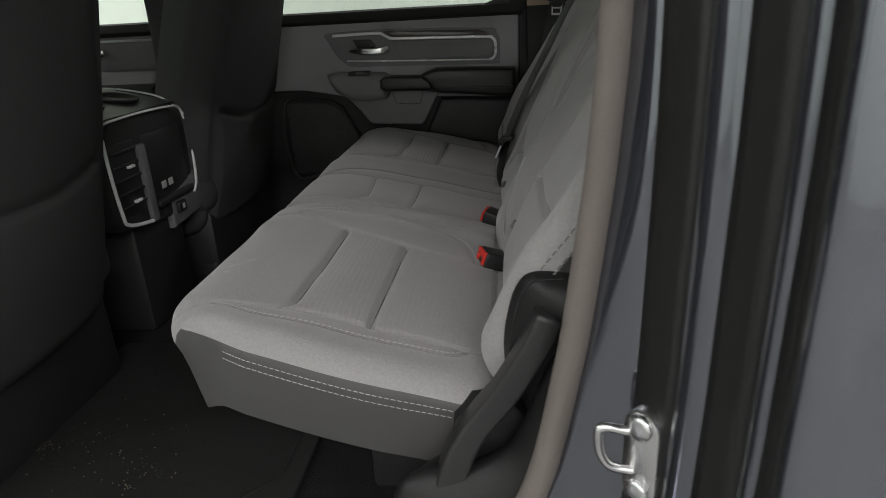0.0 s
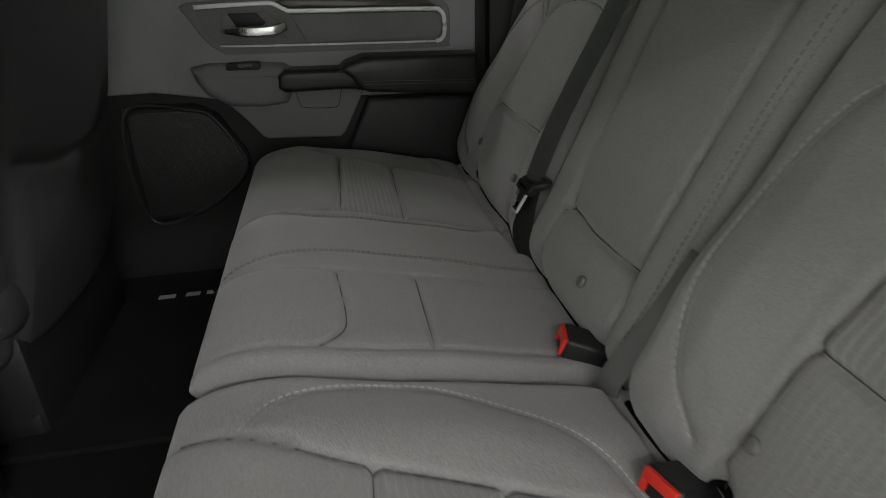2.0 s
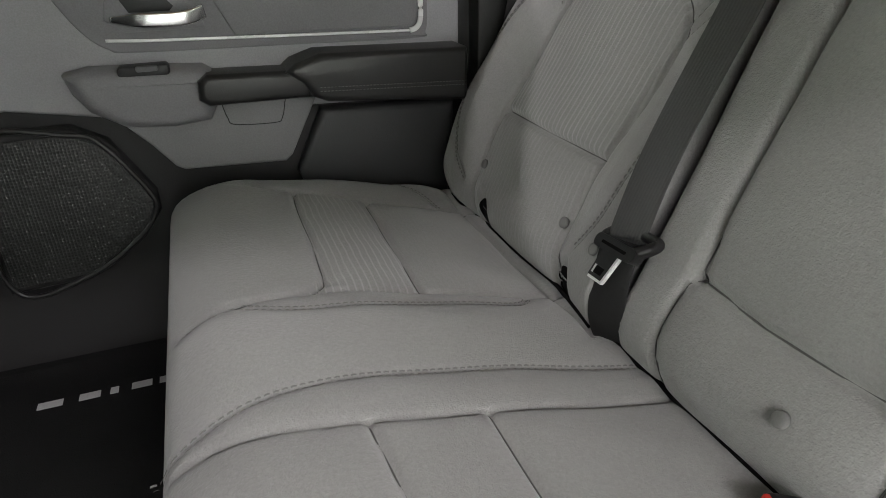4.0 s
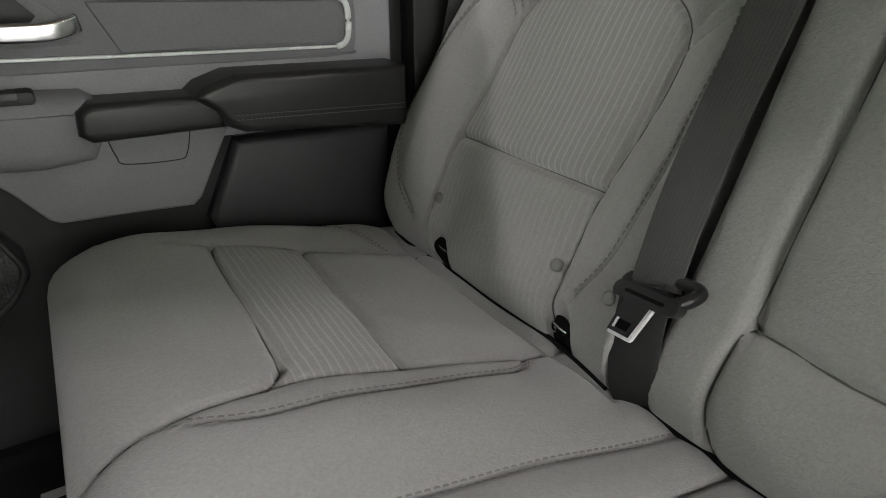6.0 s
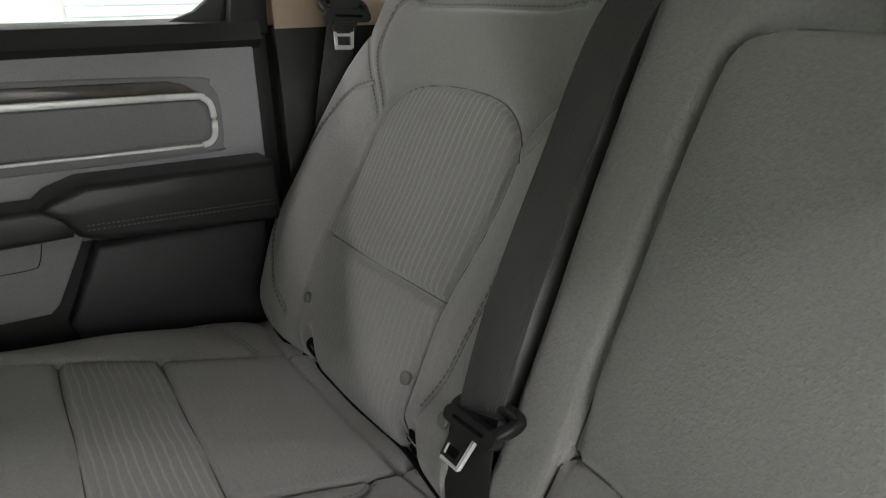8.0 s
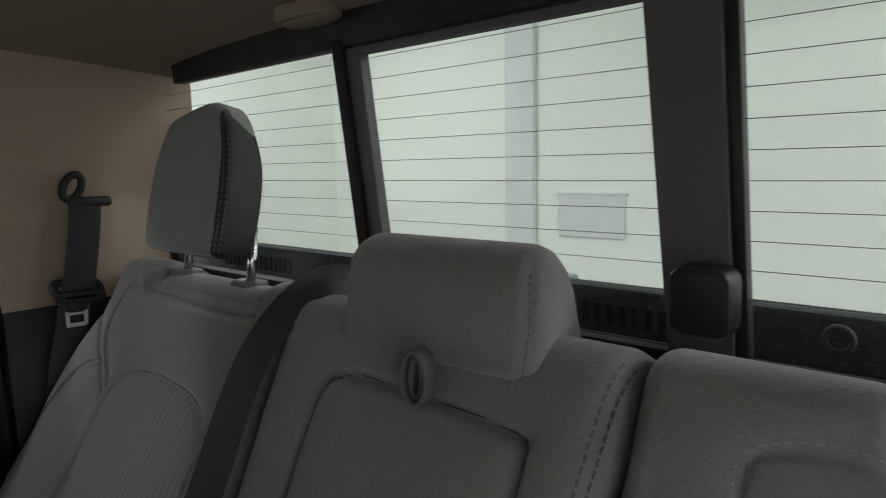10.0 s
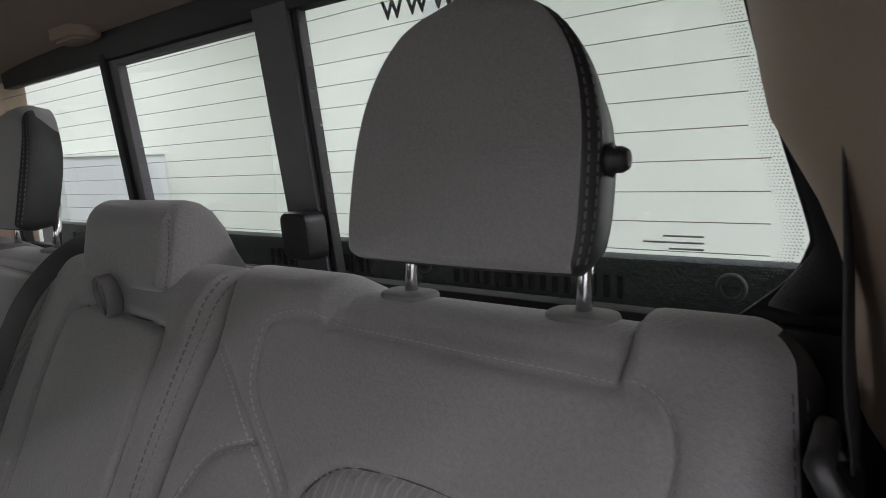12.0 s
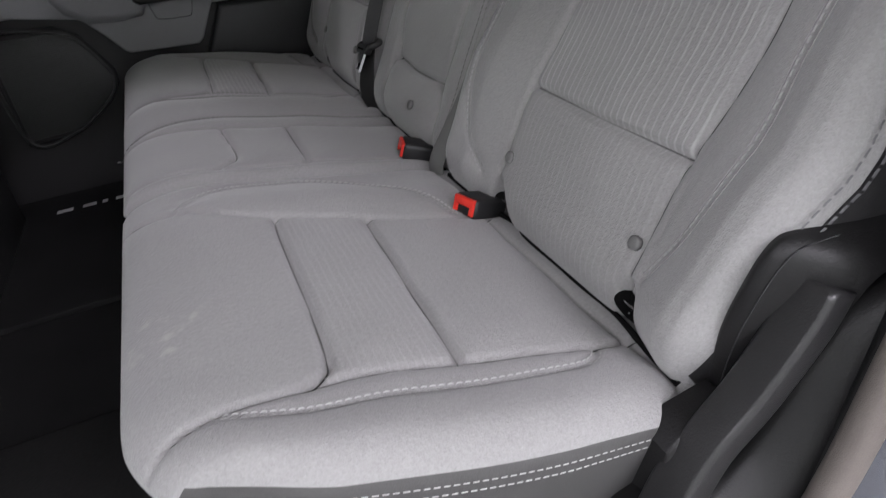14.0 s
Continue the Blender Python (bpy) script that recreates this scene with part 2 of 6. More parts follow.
M_BEIGE = surface("beige_pillar_trim", (0.42, 0.32, 0.235), 0.7, grain=500, vary=0.06, bump=0.2)
M_LINER = surface("headliner_cloth", (0.30, 0.235, 0.18), 0.95, grain=800, vary=0.1, bump=0.4)
M_CHROME = surface("satin_chrome", (0.75, 0.75, 0.76), 0.22, metal=1.0, vary=0.04, bump=0)
M_SILVER = surface("silver_trim", (0.88, 0.88, 0.89), 0.25, metal=0.12, vary=0.05, bump=0)
M_WOOD = surface("dark_wood_trim", (0.06, 0.045, 0.04), 0.35, grain=60, vary=0.5, bump=0.1, coat=0.4)
M_PAINT = surface("dark_blue_paint", (0.155, 0.163, 0.19), 0.11, metal=0.85, grain=1500, vary=0.03, bump=0, coat=1.0)
M_RUBBER = surface("rubber_seal", (0.009, 0.009, 0.009), 0.55, grain=500, bump=0.25)
M_SEALCLOTH = surface("grey_brown_door_seal", (0.14, 0.122, 0.11), 0.85, grain=900, bump=0.3)
M_RED = surface("red_plastic", (0.75, 0.035, 0.02), 0.4, vary=0.05, bump=0)
M_WEB = surface("belt_webbing", (0.042, 0.042, 0.0435), 0.75, grain=900, bump=0.5)
M_WEB_RIB = ribbed("ribbed_belt_webbing", (0.047, 0.0465, 0.047), 1, 0.0034)
M_STEEL = surface("bright_steel", (0.7, 0.7, 0.7), 0.25, metal=1.0, vary=0.05, bump=0)
M_GLASS = glass_pane("window_glass")
M_WALLPAINT = surface("white_wall_paint", (0.77, 0.82, 0.76), 0.85, grain=90, vary=0.02, bump=0.06, blotch=0.6)
M_PANEL = surface("pale_grey_wall_panel", (0.62, 0.66, 0.66), 0.7, grain=60, vary=0.03, bump=0.05)
M_SHUTTER = surface("pale_shutter_paint", (0.66, 0.72, 0.75), 0.6, grain=80, vary=0.04, bump=0.05)
M_CONCRETE = surface("grey_concrete_floor", (0.22, 0.22, 0.215), 0.5, grain=60, vary=0.15, bump=0.2, blotch=1.2)
M_BEDLINER = surface("grey_bed_liner", (0.085, 0.098, 0.102), 0.8, grain=250, vary=0.3, bump=0.8, bump_dist=0.003)
M_WIRE = surface("heater_wire", (0.26, 0.24, 0.2), 0.7, bump=0)
M_BAR = surface("pale_grey_print", (0.4, 0.4, 0.4), 0.7, bump=0)
M_CRUMB = surface("dry_crumbs", (0.16, 0.14, 0.09), 0.9, grain=300, vary=0.4)
M_GLOW, _n, _l, _b = nodes_of("lit_diffuser")
_b.inputs["Emission Color"].default_value = (0.97, 1, 0.95, 1)
_b.inputs["Emission Strength"].default_value = 6

# ---- building helpers ----
ORIGIN = {}


def thing(name, at, label, category, group="", kind=""):
    ob = new(name)
    ob.location = at
    ob.empty_display_size = 0.05
    ORIGIN[ob] = Vector(at)
    return tagged(ob, label, category, group, kind)


def mesh_part(name, verts, faces, mats, parent, label="", index=None, smooth=True, at=None):
    """One mesh object from world coordinates, under parent (a thing or a part), or standing alone at `at`."""
    o = ORIGIN[parent] if parent else Vector(at or (0, 0, 0))
    me = bpy.data.meshes.new(name)
    v = np.asarray(verts, float) - np.array(o)
    me.from_pydata(v.tolist(), [], [tuple(int(i) for i in f) for f in faces])
    for m in (mats if isinstance(mats, (list, tuple)) else [mats]):
        me.materials.append(m)
    if index is not None:
        me.polygons.foreach_set("material_index", np.asarray(index, dtype=np.int32))
    if smooth:
        me.polygons.foreach_set("use_smooth", np.ones(len(me.polygons), dtype=bool))
    me.update()
    ob = new(name, me)
    if parent:
        ob.parent = parent
    else:
        ob.location = o
    ORIGIN[ob] = o
    if label:
        ob["label"] = label
    if "stitching" in name:
        ob["kind"] = "stuff"
    return ob


def part(name, bm, mat, parent, label="", smooth=False, at=None):
    bm.normal_update()
    bm.verts.index_update()
    v = [tuple(x.co) for x in bm.verts]
    f = [[x.index for x in y.verts] for y in bm.faces]
    ob = mesh_part(name, v, f, mat, parent, label, smooth=smooth, at=at)
    if smooth:
        ob.data.set_sharp_from_angle(angle=radians(35))
    bm.free()
    return ob


def box(x0, x1, y0, y1, z0, z1, bevel=0.0, seg=2):
    bm = bmesh.new()
    bmesh.ops.create_cube(bm, size=1, matrix=Matrix.LocRotScale(((x0 + x1) / 2, (y0 + y1) / 2, (z0 + z1) / 2), None, (abs(x1 - x0), abs(y1 - y0), abs(z1 - z0))))
    if bevel:
        bmesh.ops.bevel(bm, geom=bm.edges[:], offset=bevel, segments=seg, profile=0.5, affect="EDGES")
    return bm


def slab(outline, axis, a, b, bevel=0.0, seg=2, front_only=True):
    """A flat outline (two coordinates) carried along axis from a (back) to b (front), with the front edge rounded."""
    def P(p, q):
        return {"x": (q, p[0], p[1]), "y": (p[0], q, p[1]), "z": (p[0], p[1], q)}[axis]
    bm = bmesh.new()
    back = [bm.verts.new(P(p, a)) for p in outline]
    front = [bm.verts.new(P(p, b)) for p in outline]
    n = len(outline)
    bm.faces.new(back)
    top = bm.faces.new(front[::-1])
    for i in range(n):
        bm.faces.new((back[i], front[i], front[(i + 1) % n], back[(i + 1) % n]))
    bmesh.ops.recalc_face_normals(bm, faces=bm.faces[:])
    if bevel:
        edges = list(top.edges)
        if not front_only:
            edges = bm.edges[:]
        bmesh.ops.bevel(bm, geom=edges, offset=bevel, segments=seg, profile=0.5, affect="EDGES")
    return bm


def smooth_line(pts, n=60, closed=False):
    """Catmull-Rom points along a line."""
    p = [np.array(q, float) for q in pts]
    if closed:
        p = [p[-1]] + p + [p[0], p[1]]
    else:
        p = [2 * p[0] - p[1]] + p + [2 * p[-1] - p[-2]]
    out, m = [], len(p) - 3
    for i in range(m):
        k = max(2, n // m)
        for j in range(k):
            t = j / k
            a, b, c, d = p[i:i + 4]
            out.append(0.5 * (2 * b + (c - a) * t + (2 * a - 5 * b + 4 * c - d) * t * t + (3 * b - a - 3 * c + d) * t ** 3))
    if not closed:
        out.append(p[-2])
    return np.array(out)


def sweep(path, profile, up=(0, 0, 1), closed=False, caps=True, scale=None):
    """Carries a closed profile (side, up) along a path of points."""
    path = np.asarray(path, float)
    n, k = len(path), len(profile)
    verts, faces = [], []
    for i in range(n):
        a = path[(i - 1) % n] if (closed or i) else path[0]
        b = path[(i + 1) % n] if (closed or i < n - 1) else path[-1]
        d = Vector(b - a).normalized()
        side = d.cross(Vector(up))
        side = side.normalized() if side.length > 1e-6 else Vector((1, 0, 0))
        u = side.cross(d)
        f = scale[i] if scale is not None else 1.0
        for s, w in profile:
            verts.append(tuple(Vector(path[i]) + side * s * f + u * w * f))
    for i in range(n if closed else n - 1):
        for j in range(k):
            j2, i2 = (j + 1) % k, (i + 1) % n
            faces.append((i * k + j, i * k + j2, i2 * k + j2, i2 * k + j))
    if caps and not closed:
        faces.append(tuple(range(k))[::-1])
        faces.append(tuple((n - 1) * k + j for j in range(k)))
    return verts, faces


def ring(r, n=10, flat=1.0):
    return [(r * math.cos(2 * math.pi * i / n), r * flat * math.sin(2 * math.pi * i / n)) for i in range(n)]


def rounded_rect(w, h, r, n=4):
    out = []
    for cx, cy, a in ((w / 2 - r, h / 2 - r, 0), (-w / 2 + r, h / 2 - r, 90), (-w / 2 + r, -h / 2 + r, 180), (w / 2 - r, -h / 2 + r, 270)):
        for i in range(n + 1):
            t = radians(a + 90 * i / n)
            out.append((cx + r * math.cos(t), cy + r * math.sin(t)))
    return out


def lathe(center, axis, rings, n=20):
    """A turned body: rings of (distance along the axis, radius)."""
    q = Vector((0, 0, 1)).rotation_difference(Vector(axis))
    verts, faces = [], []
    for d, r in rings:
        for i in range(n):
            a = 2 * math.pi * i / n
            verts.append(tuple(Vector(center) + q @ Vector((r * math.cos(a), r * math.sin(a), d))))
    for k in range(len(rings) - 1):
        for i in range(n):
            faces.append((k * n + i, k * n + (i + 1) % n, (k + 1) * n + (i + 1) % n, (k + 1) * n + i))
    faces.append(tuple(range(n))[::-1])
    faces.append(tuple((len(rings) - 1) * n + i for i in range(n)))
    return verts, faces


# ---- upholstery ----


def seam_distance(u, v, line):
    d = np.full(u.shape, 9.0)
    line = np.asarray(line, float)
    for a, b in zip(line[:-1], line[1:]):
        e = b - a
        t = np.clip(((u - a[0]) * e[0] + (v - a[1]) * e[1]) / max(e @ e, 1e-12), 0, 1)
        d = np.minimum(d, np.hypot(u - a[0] - t * e[0], v - a[1] - t * e[1]))
    return d


def inside(u, v, poly):
    c = np.zeros(u.shape, bool)
    p = np.asarray(poly, float)
    for a, b in zip(p, np.roll(p, -1, 0)):
        cross = ((a[1] > v) != (b[1] > v)) & (u < (b[0] - a[0]) * (v - a[1]) / (b[1] - a[1] + 1e-12) + a[0])
        c ^= cross
    return c


class Cover:
    """A padded cover over a rectangle in two coordinates, with rounded edges, sides, seams and puffed panels."""

    def __init__(self, u0, u1, v0, v1, ru0, ru1, rv0, rv1, drop, side, place, seams, shape=None, warp=None, puff=0.006, puff_len=0.02, taper=(0, 0, 0, 0), low_drop=None):
        self.b, self.r, self.drop, self.side = (u0, u1, v0, v1), (ru0, ru1, rv0, rv1), drop, side
        self.place, self.shape, self.warp, self.puff, self.puff_len, self.taper = place, shape, warp, puff, puff_len, taper
        self.seams = seams
        self.low = drop if low_drop is None else low_drop

    def height(self, u, v):
        h = np.zeros(u.shape)
        near = np.full(u.shape, 9.0)
        for line, depth, width in self.seams:
            d = seam_distance(u, v, line)
            near = np.minimum(near, d)
            h -= depth * np.exp(-(d / width) ** 2)
        h += self.puff * (1 - np.exp(-near / self.puff_len))
        if self.shape:
            h += self.shape(u, v)
        return h

    def on(self, u, v, lift=0.0):
        """World points of the cover at u, v (arrays) inside the flat part and its rounded edge."""
        u, v = np.asarray(u, float), np.asarray(v, float)
        u0, u1, v0, v1 = self.b
        a, b, c, d = self.r
        ou = np.where(u < u0 + a, (u - u0 - a) / a, np.where(u > u1 - b, (u - u1 + b) / b, 0))
        ov = np.where(v < v0 + c, (v - v0 - c) / c, np.where(v > v1 - d, (v - v1 + d) / d, 0))
        m = np.clip(np.hypot(ou, ov), 0, 1)
        share = np.where(ov < 0, ov * ov / np.maximum(m * m, 1e-9), 0)
        dr = (self.drop * (1 - share) + self.low * share) * (1 - np.sqrt(1 - m * m))
        h = self.height(u, v) - dr + lift
        if self.warp:
            u, v = self.warp(u, v)
        return self.place(u, v, h)

    def edge(self, u, angle, lift=0.0):
        """World points on the rounded edge along the low side of v, at an angle (radians) over the edge and on down its side."""
        u = np.asarray(u, float)
        below = max(0.0, angle - math.pi / 2) * 0.05
        a_ = min(angle, math.pi / 2)
        v = np.full(u.shape, self.b[2] + self.r[2] * (1 - math.sin(a_)) - lift * math.sin(a_) + self.taper[2] * below / self.side)
        h = self.height(u, v) * max(0, math.cos(a_)) ** 0.5 - self.low * (1 - math.cos(a_)) + lift * math.cos(a_) - below
        if self.warp:
            u, v = self.warp(u, v)
        return self.place(u, v, h)

    def mesh(self, step, arc=9):
        u0, u1, v0, v1 = self.b
        a, b, c, d = self.r

        def axis(lo, hi, r0, r1):
            flat = np.linspace(lo + r0, hi - r1, max(3, int((hi - r1 - lo - r0) / step) + 1))
            o0 = np.concatenate([[-2.0, -1.8, -1.6, -1.4, -1.2], -np.linspace(1, 0, arc + 1)[:-1]])
            base = np.concatenate([np.full(len(o0), lo + r0), flat, np.full(len(o0), hi - r1)])
            over = np.concatenate([o0, np.zeros(len(flat)), -o0[::-1]])
            return base, over
        bu, ou = axis(u0, u1, a, b)
        bv, ov = axis(v0, v1, c, d)
        BU, BV = np.meshgrid(bu, bv, indexing="ij")
        OU, OV = np.meshgrid(ou, ov, indexing="ij")
        m = np.maximum(np.abs(OU), np.abs(OV))
        ln = np.maximum(np.hypot(OU, OV), 1e-9)
        du, dv = OU / ln, OV / ln
        th = np.minimum(m, 1) * math.pi / 2
        down = np.maximum(m - 1, 0)
        hor = np.sin(th)
        ta, tb, tc_, td = self.taper
        U = BU + du * (hor * np.where(OU < 0, a, b) - down * np.where(OU < 0, ta, tb))
        V = BV + dv * (hor * np.where(OV < 0, c, d) - down * np.where(OV < 0, tc_, td))
        h = self.height(U, V) * np.cos(th) ** 0.5 - np.where(OV < 0, self.drop * (1 - dv * dv) + self.low * dv * dv, self.drop) * (1 - np.cos(th)) - self.side * down
        uu, vv = (self.warp(U, V) if self.warp else (U, V))
        P = self.place(uu, vv, h)
        nu, nv = U.shape
        idx = np.arange(nu * nv).reshape(nu, nv)
        f = np.stack([idx[:-1, :-1], idx[1:, :-1], idx[1:, 1:], idx[:-1, 1:]], -1).reshape(-1, 4)
        self.fu = (U[:-1, :-1] + U[1:, 1:]).ravel() / 2
        self.fv = (V[:-1, :-1] + V[1:, 1:]).ravel() / 2
        self.fm = np.maximum(m[:-1, :-1], m[1:, 1:]).ravel()
        self.fov = np.where(np.abs(OV[:-1, :-1]) > np.abs(OV[1:, 1:]), OV[:-1, :-1], OV[1:, 1:]).ravel()
        self.fou = np.where(np.abs(OU[:-1, :-1]) > np.abs(OU[1:, 1:]), OU[:-1, :-1], OU[1:, 1:]).ravel()
        return P.reshape(-1, 3), f


def stitches(cover, line, pitch=0.0075, length=0.005, width=0.0012, offset=0.0, lift=0.0011):
    """Short thread stitches along a line on a cover."""
    line = np.asarray(line, float)
    seg = np.linalg.norm(np.diff(line, axis=0), axis=1)
    s = np.concatenate([[0], np.cumsum(seg)])
    n = int(s[-1] / pitch)
    verts, faces = [], []
    if n < 2:
        return verts, faces
    a = np.arange(n) * pitch + pitch * 0.3
    tu = np.interp(a, s, line[:, 0]), np.interp(a + length, s, line[:, 0])
    tv = np.interp(a, s, line[:, 1]), np.interp(a + length, s, line[:, 1])
    du, dv = tu[1] - tu[0], tv[1] - tv[0]
    ln = np.maximum(np.hypot(du, dv), 1e-9)
    nu, nv = -dv / ln, du / ln
    ends = []
    for k, (eu, ev) in enumerate(((tu[0], tv[0]), ((tu[0] + tu[1]) / 2, (tv[0] + tv[1]) / 2), (tu[1], tv[1]))):
        for w, up in ((-width / 2, 0.0), (0, 0.0007 if k == 1 else 0.0003), (width / 2, 0.0)):
            ends.append(cover.on(eu + nu * (offset + w), ev + nv * (offset + w), lift + up - (0.0006 if k != 1 else 0)))
    E_ = np.stack(ends, 1)
    for i in range(n):
        o = len(verts)
        verts.extend(E_[i].tolist())
        for r in (0, 1):
            for c in (0, 1):
                q = o + r * 3 + c
                faces.append((q, q + 1, q + 4, q + 3))
    return verts, faces


def seam_cord(cover, lines, r=0.0008, lift=0.0011):
    """Thin cords along seams of a cover: dark for crease shade, or piping."""
    out = []
    for line, depth in lines:
        if depth < 0.0044:
            continue
        ln = np.asarray(line, float)
        u0, u1, v0, v1 = cover.b
        ln = ln[(ln[:, 0] > u0 + 0.012) & (ln[:, 0] < u1 - 0.012) & (ln[:, 1] > v0 + 0.012) & (ln[:, 1] < v1 - 0.012)]
        if len(ln) < 3:
            continue
        seg = np.concatenate([[0], np.cumsum(np.linalg.norm(np.diff(ln, axis=0), axis=1))])
        t = np.arange(0, seg[-1], 0.004)
        pts = cover.on(np.interp(t, seg, ln[:, 0]), np.interp(t, seg, ln[:, 1]), lift)
        if len(pts) > 2:
            out.append(sweep(pts, ring(r, 5), up=(-0.5, 0.1, 0.85)))
    return join(*out)


def join(*meshes):
    V, F = [], []
    for v, f in meshes:
        o = len(V)
        V.extend(list(map(tuple, v)))
        F.extend([tuple(int(i) + o for i in q) for q in f])
    return V, F


def on_cushion(x, y, h):
    return np.stack([x + 0.201 * h, y, 0.452 - 0.205 * x + 0.98 * h], -1)


def on_back(y, z, h):
    return np.stack([0.05 + 0.53 * (z - 0.535) - 0.883 * h, y, z + 0.468 * h], -1)


def shift(line, dy, k=1):
    out = []
    for p in line:
        q = list(p)
        q[k] += dy
        out.append(tuple(q))
    return out

# ---- rear seats ----
SEAT_STEP = 0.905   # from one outer seat to the other
C_NEAR = smooth_line([(-0.43, -0.575), (-0.395, -0.552), (-0.353, -0.538), (-0.283, -0.527), (-0.227, -0.522), (-0.152, -0.529), (-0.025, -0.545), (0.06, -0.55)], 40)
C_FAR = smooth_line([(-0.43, -0.15), (-0.364, -0.166), (-0.285, -0.195), (-0.148, -0.228), (-0.03, -0.25), (0.06, -0.262)], 40)
C_A = smooth_line([(-0.25, -0.205), (-0.252, -0.264), (-0.253, -0.387), (-0.257, -0.484), (-0.265, -0.508), (-0.283, -0.527)], 30)
C_B = smooth_line([(-0.143, -0.23), (-0.148, -0.406), (-0.151, -0.527)], 20)
C_HOOK = smooth_line([(-0.362, -0.541), (-0.335, -0.554), (-0.286, -0.564), (-0.222, -0.561), (-0.123, -0.566), (-0.059, -0.569), (-0.035, -0.562), (-0.024, -0.548)], 40)
C_BULGE = smooth_line([(-0.358, -0.165), (-0.335, -0.125), (-0.29, -0.104), (-0.235, -0.098), (-0.175, -0.104), (-0.091, -0.144), (-0.044, -0.194), (-0.025, -0.246)], 40)
C_REAR = [(0.012, -0.64), (0.012, -0.08)]

B_ARCH = smooth_line([(-0.256, 0.47), (-0.262, 0.54), (-0.268, 0.612), (-0.276, 0.706), (-0.284, 0.765), (-0.313, 0.797), (-0.358, 0.808), (-0.43, 0.809), (-0.488, 0.802), (-0.522, 0.784), (-0.538, 0.759), (-0.541, 0.716), (-0.537, 0.671), (-0.530, 0.60), (-0.522, 0.47)], 90)
B_SEAM = [(-0.268, 0.612), (-0.4, 0.611), (-0.531, 0.612)]
B_UPPER = smooth_line([(-0.274, 0.775), (-0.235, 0.808), (-0.198, 0.842), (-0.185, 0.885), (-0.206, 0.9), (-0.255, 0.904), (-0.425, 0.900), (-0.54, 0.898), (-0.58, 0.89), (-0.594, 0.874), (-0.595, 0.852), (-0.583, 0.822), (-0.556, 0.795), (-0.538, 0.77)], 70)
B_V = smooth_line([(-0.13, 0.862), (-0.17, 0.838), (-0.21, 0.809), (-0.268, 0.762)], 20)
B_DIAG = smooth_line([(-0.645, 0.842), (-0.606, 0.814), (-0.574, 0.785), (-0.541, 0.752)], 20)
B_L = smooth_line([(-0.222, 0.799), (-0.176, 0.776), (-0.152, 0.727), (-0.142, 0.662), (-0.149, 0.588), (-0.175, 0.535), (-0.225, 0.5)], 40)
B_R = smooth_line([(-0.586, 0.792), (-0.592, 0.754), (-0.592, 0.706), (-0.593, 0.626), (-0.582, 0.565), (-0.55, 0.515)], 40)
B_TL, B_TR = [(-0.257, 0.904), (-0.262, 0.92), (-0.272, 0.95)], [(-0.543, 0.9), (-0.546, 0.915), (-0.553, 0.95)]


def cushion_shape(x, y):
    """Swell of the thigh edge, bolsters of the outer seats."""
    h = 0.004 * np.cos(np.clip((x + 0.2) / 0.2, -1, 1) * 1.57)
    for o in (0.0, SEAT_STEP):
        mid = -0.385 + o
        h += 0.008 * np.exp(-((np.abs(y - mid) - 0.215) / 0.045) ** 2)
        h += 0.003 * np.exp(-((y - mid) / 0.09) ** 2 - ((x + 0.2) / 0.04) ** 2)
    return h + 0.0016 * np.sin(x * 31 + y * 17) * np.sin(y * 23 - x * 11)


def outer_seams(dy):
    w = [(C_NEAR, 0.005, 0.0035), (C_FAR, 0.0045, 0.0035), (C_A, 0.008, 0.0042), (C_B, 0.008, 0.0042), (C_HOOK, 0.003, 0.003), (C_BULGE, 0.0025, 0.003), (C_REAR, 0.006, 0.004)]
    return [(shift(l, dy), d, s) for l, d, s in w]


def insert_poly(dy):
    """The striped field between the two cross seams."""
    return [(-0.283, -0.525 + dy), (-0.151, -0.525 + dy), (-0.148, -0.406 + dy), (-0.143, -0.235 + dy), (-0.25, -0.205 + dy), (-0.253, -0.387 + dy), (-0.257, -0.484 + dy)]


def stripe_rear(dy):
    return [(-0.151, -0.525 + dy), (0.02, -0.545 + dy), (0.02, -0.255 + dy), (-0.143, -0.235 + dy)]


def outer_plan(x, y):
    """The outer front corner draws in towards the front."""
    k = np.clip((-0.10 - x) / 0.3, 0, 1) ** 1.5
    s = np.clip((-0.50 - y) / 0.14, 0, 1)
    m = np.clip((-0.46 - y) / 0.18, 0, 1) ** 2 * np.clip((-0.28 - x) / 0.13, 0, 1)
    return x + 0.05 * m, y + 0.055 * k * s


def outer_plan_far(x, y):
    k = np.clip((-0.10 - x) / 0.3, 0, 1) ** 1.5
    s = np.clip((y - 0.68) / 0.14, 0, 1)
    return x, y - 0.05 * k * s


seat_near = thing("passenger_seat", (-0.15, -0.36, 0.2), "grey cloth outer rear seat with pale stitched seams and striped inserts", "car seat", "rear seats")
cov = Cover(-0.42, 0.066, -0.643, -0.066, 0.11, 0.040, 0.036, 0.028, 0.046, 0.082, on_cushion, outer_seams(0), cushion_shape, outer_plan, taper=(0.06, 0, 0.014, 0), low_drop=0.022)
v, f = cov.mesh(0.0034)
ix = np.zeros(len(f), int)
ix[inside(cov.fu, cov.fv, insert_poly(0))] = 1
ix[inside(cov.fu, cov.fv, stripe_rear(0))] = 3
ix[(cov.fm > 0.86) & (cov.fov < -0.12) & (cov.fu < 0.05)] = 2
ix[(cov.fm > 1.02)] = 2
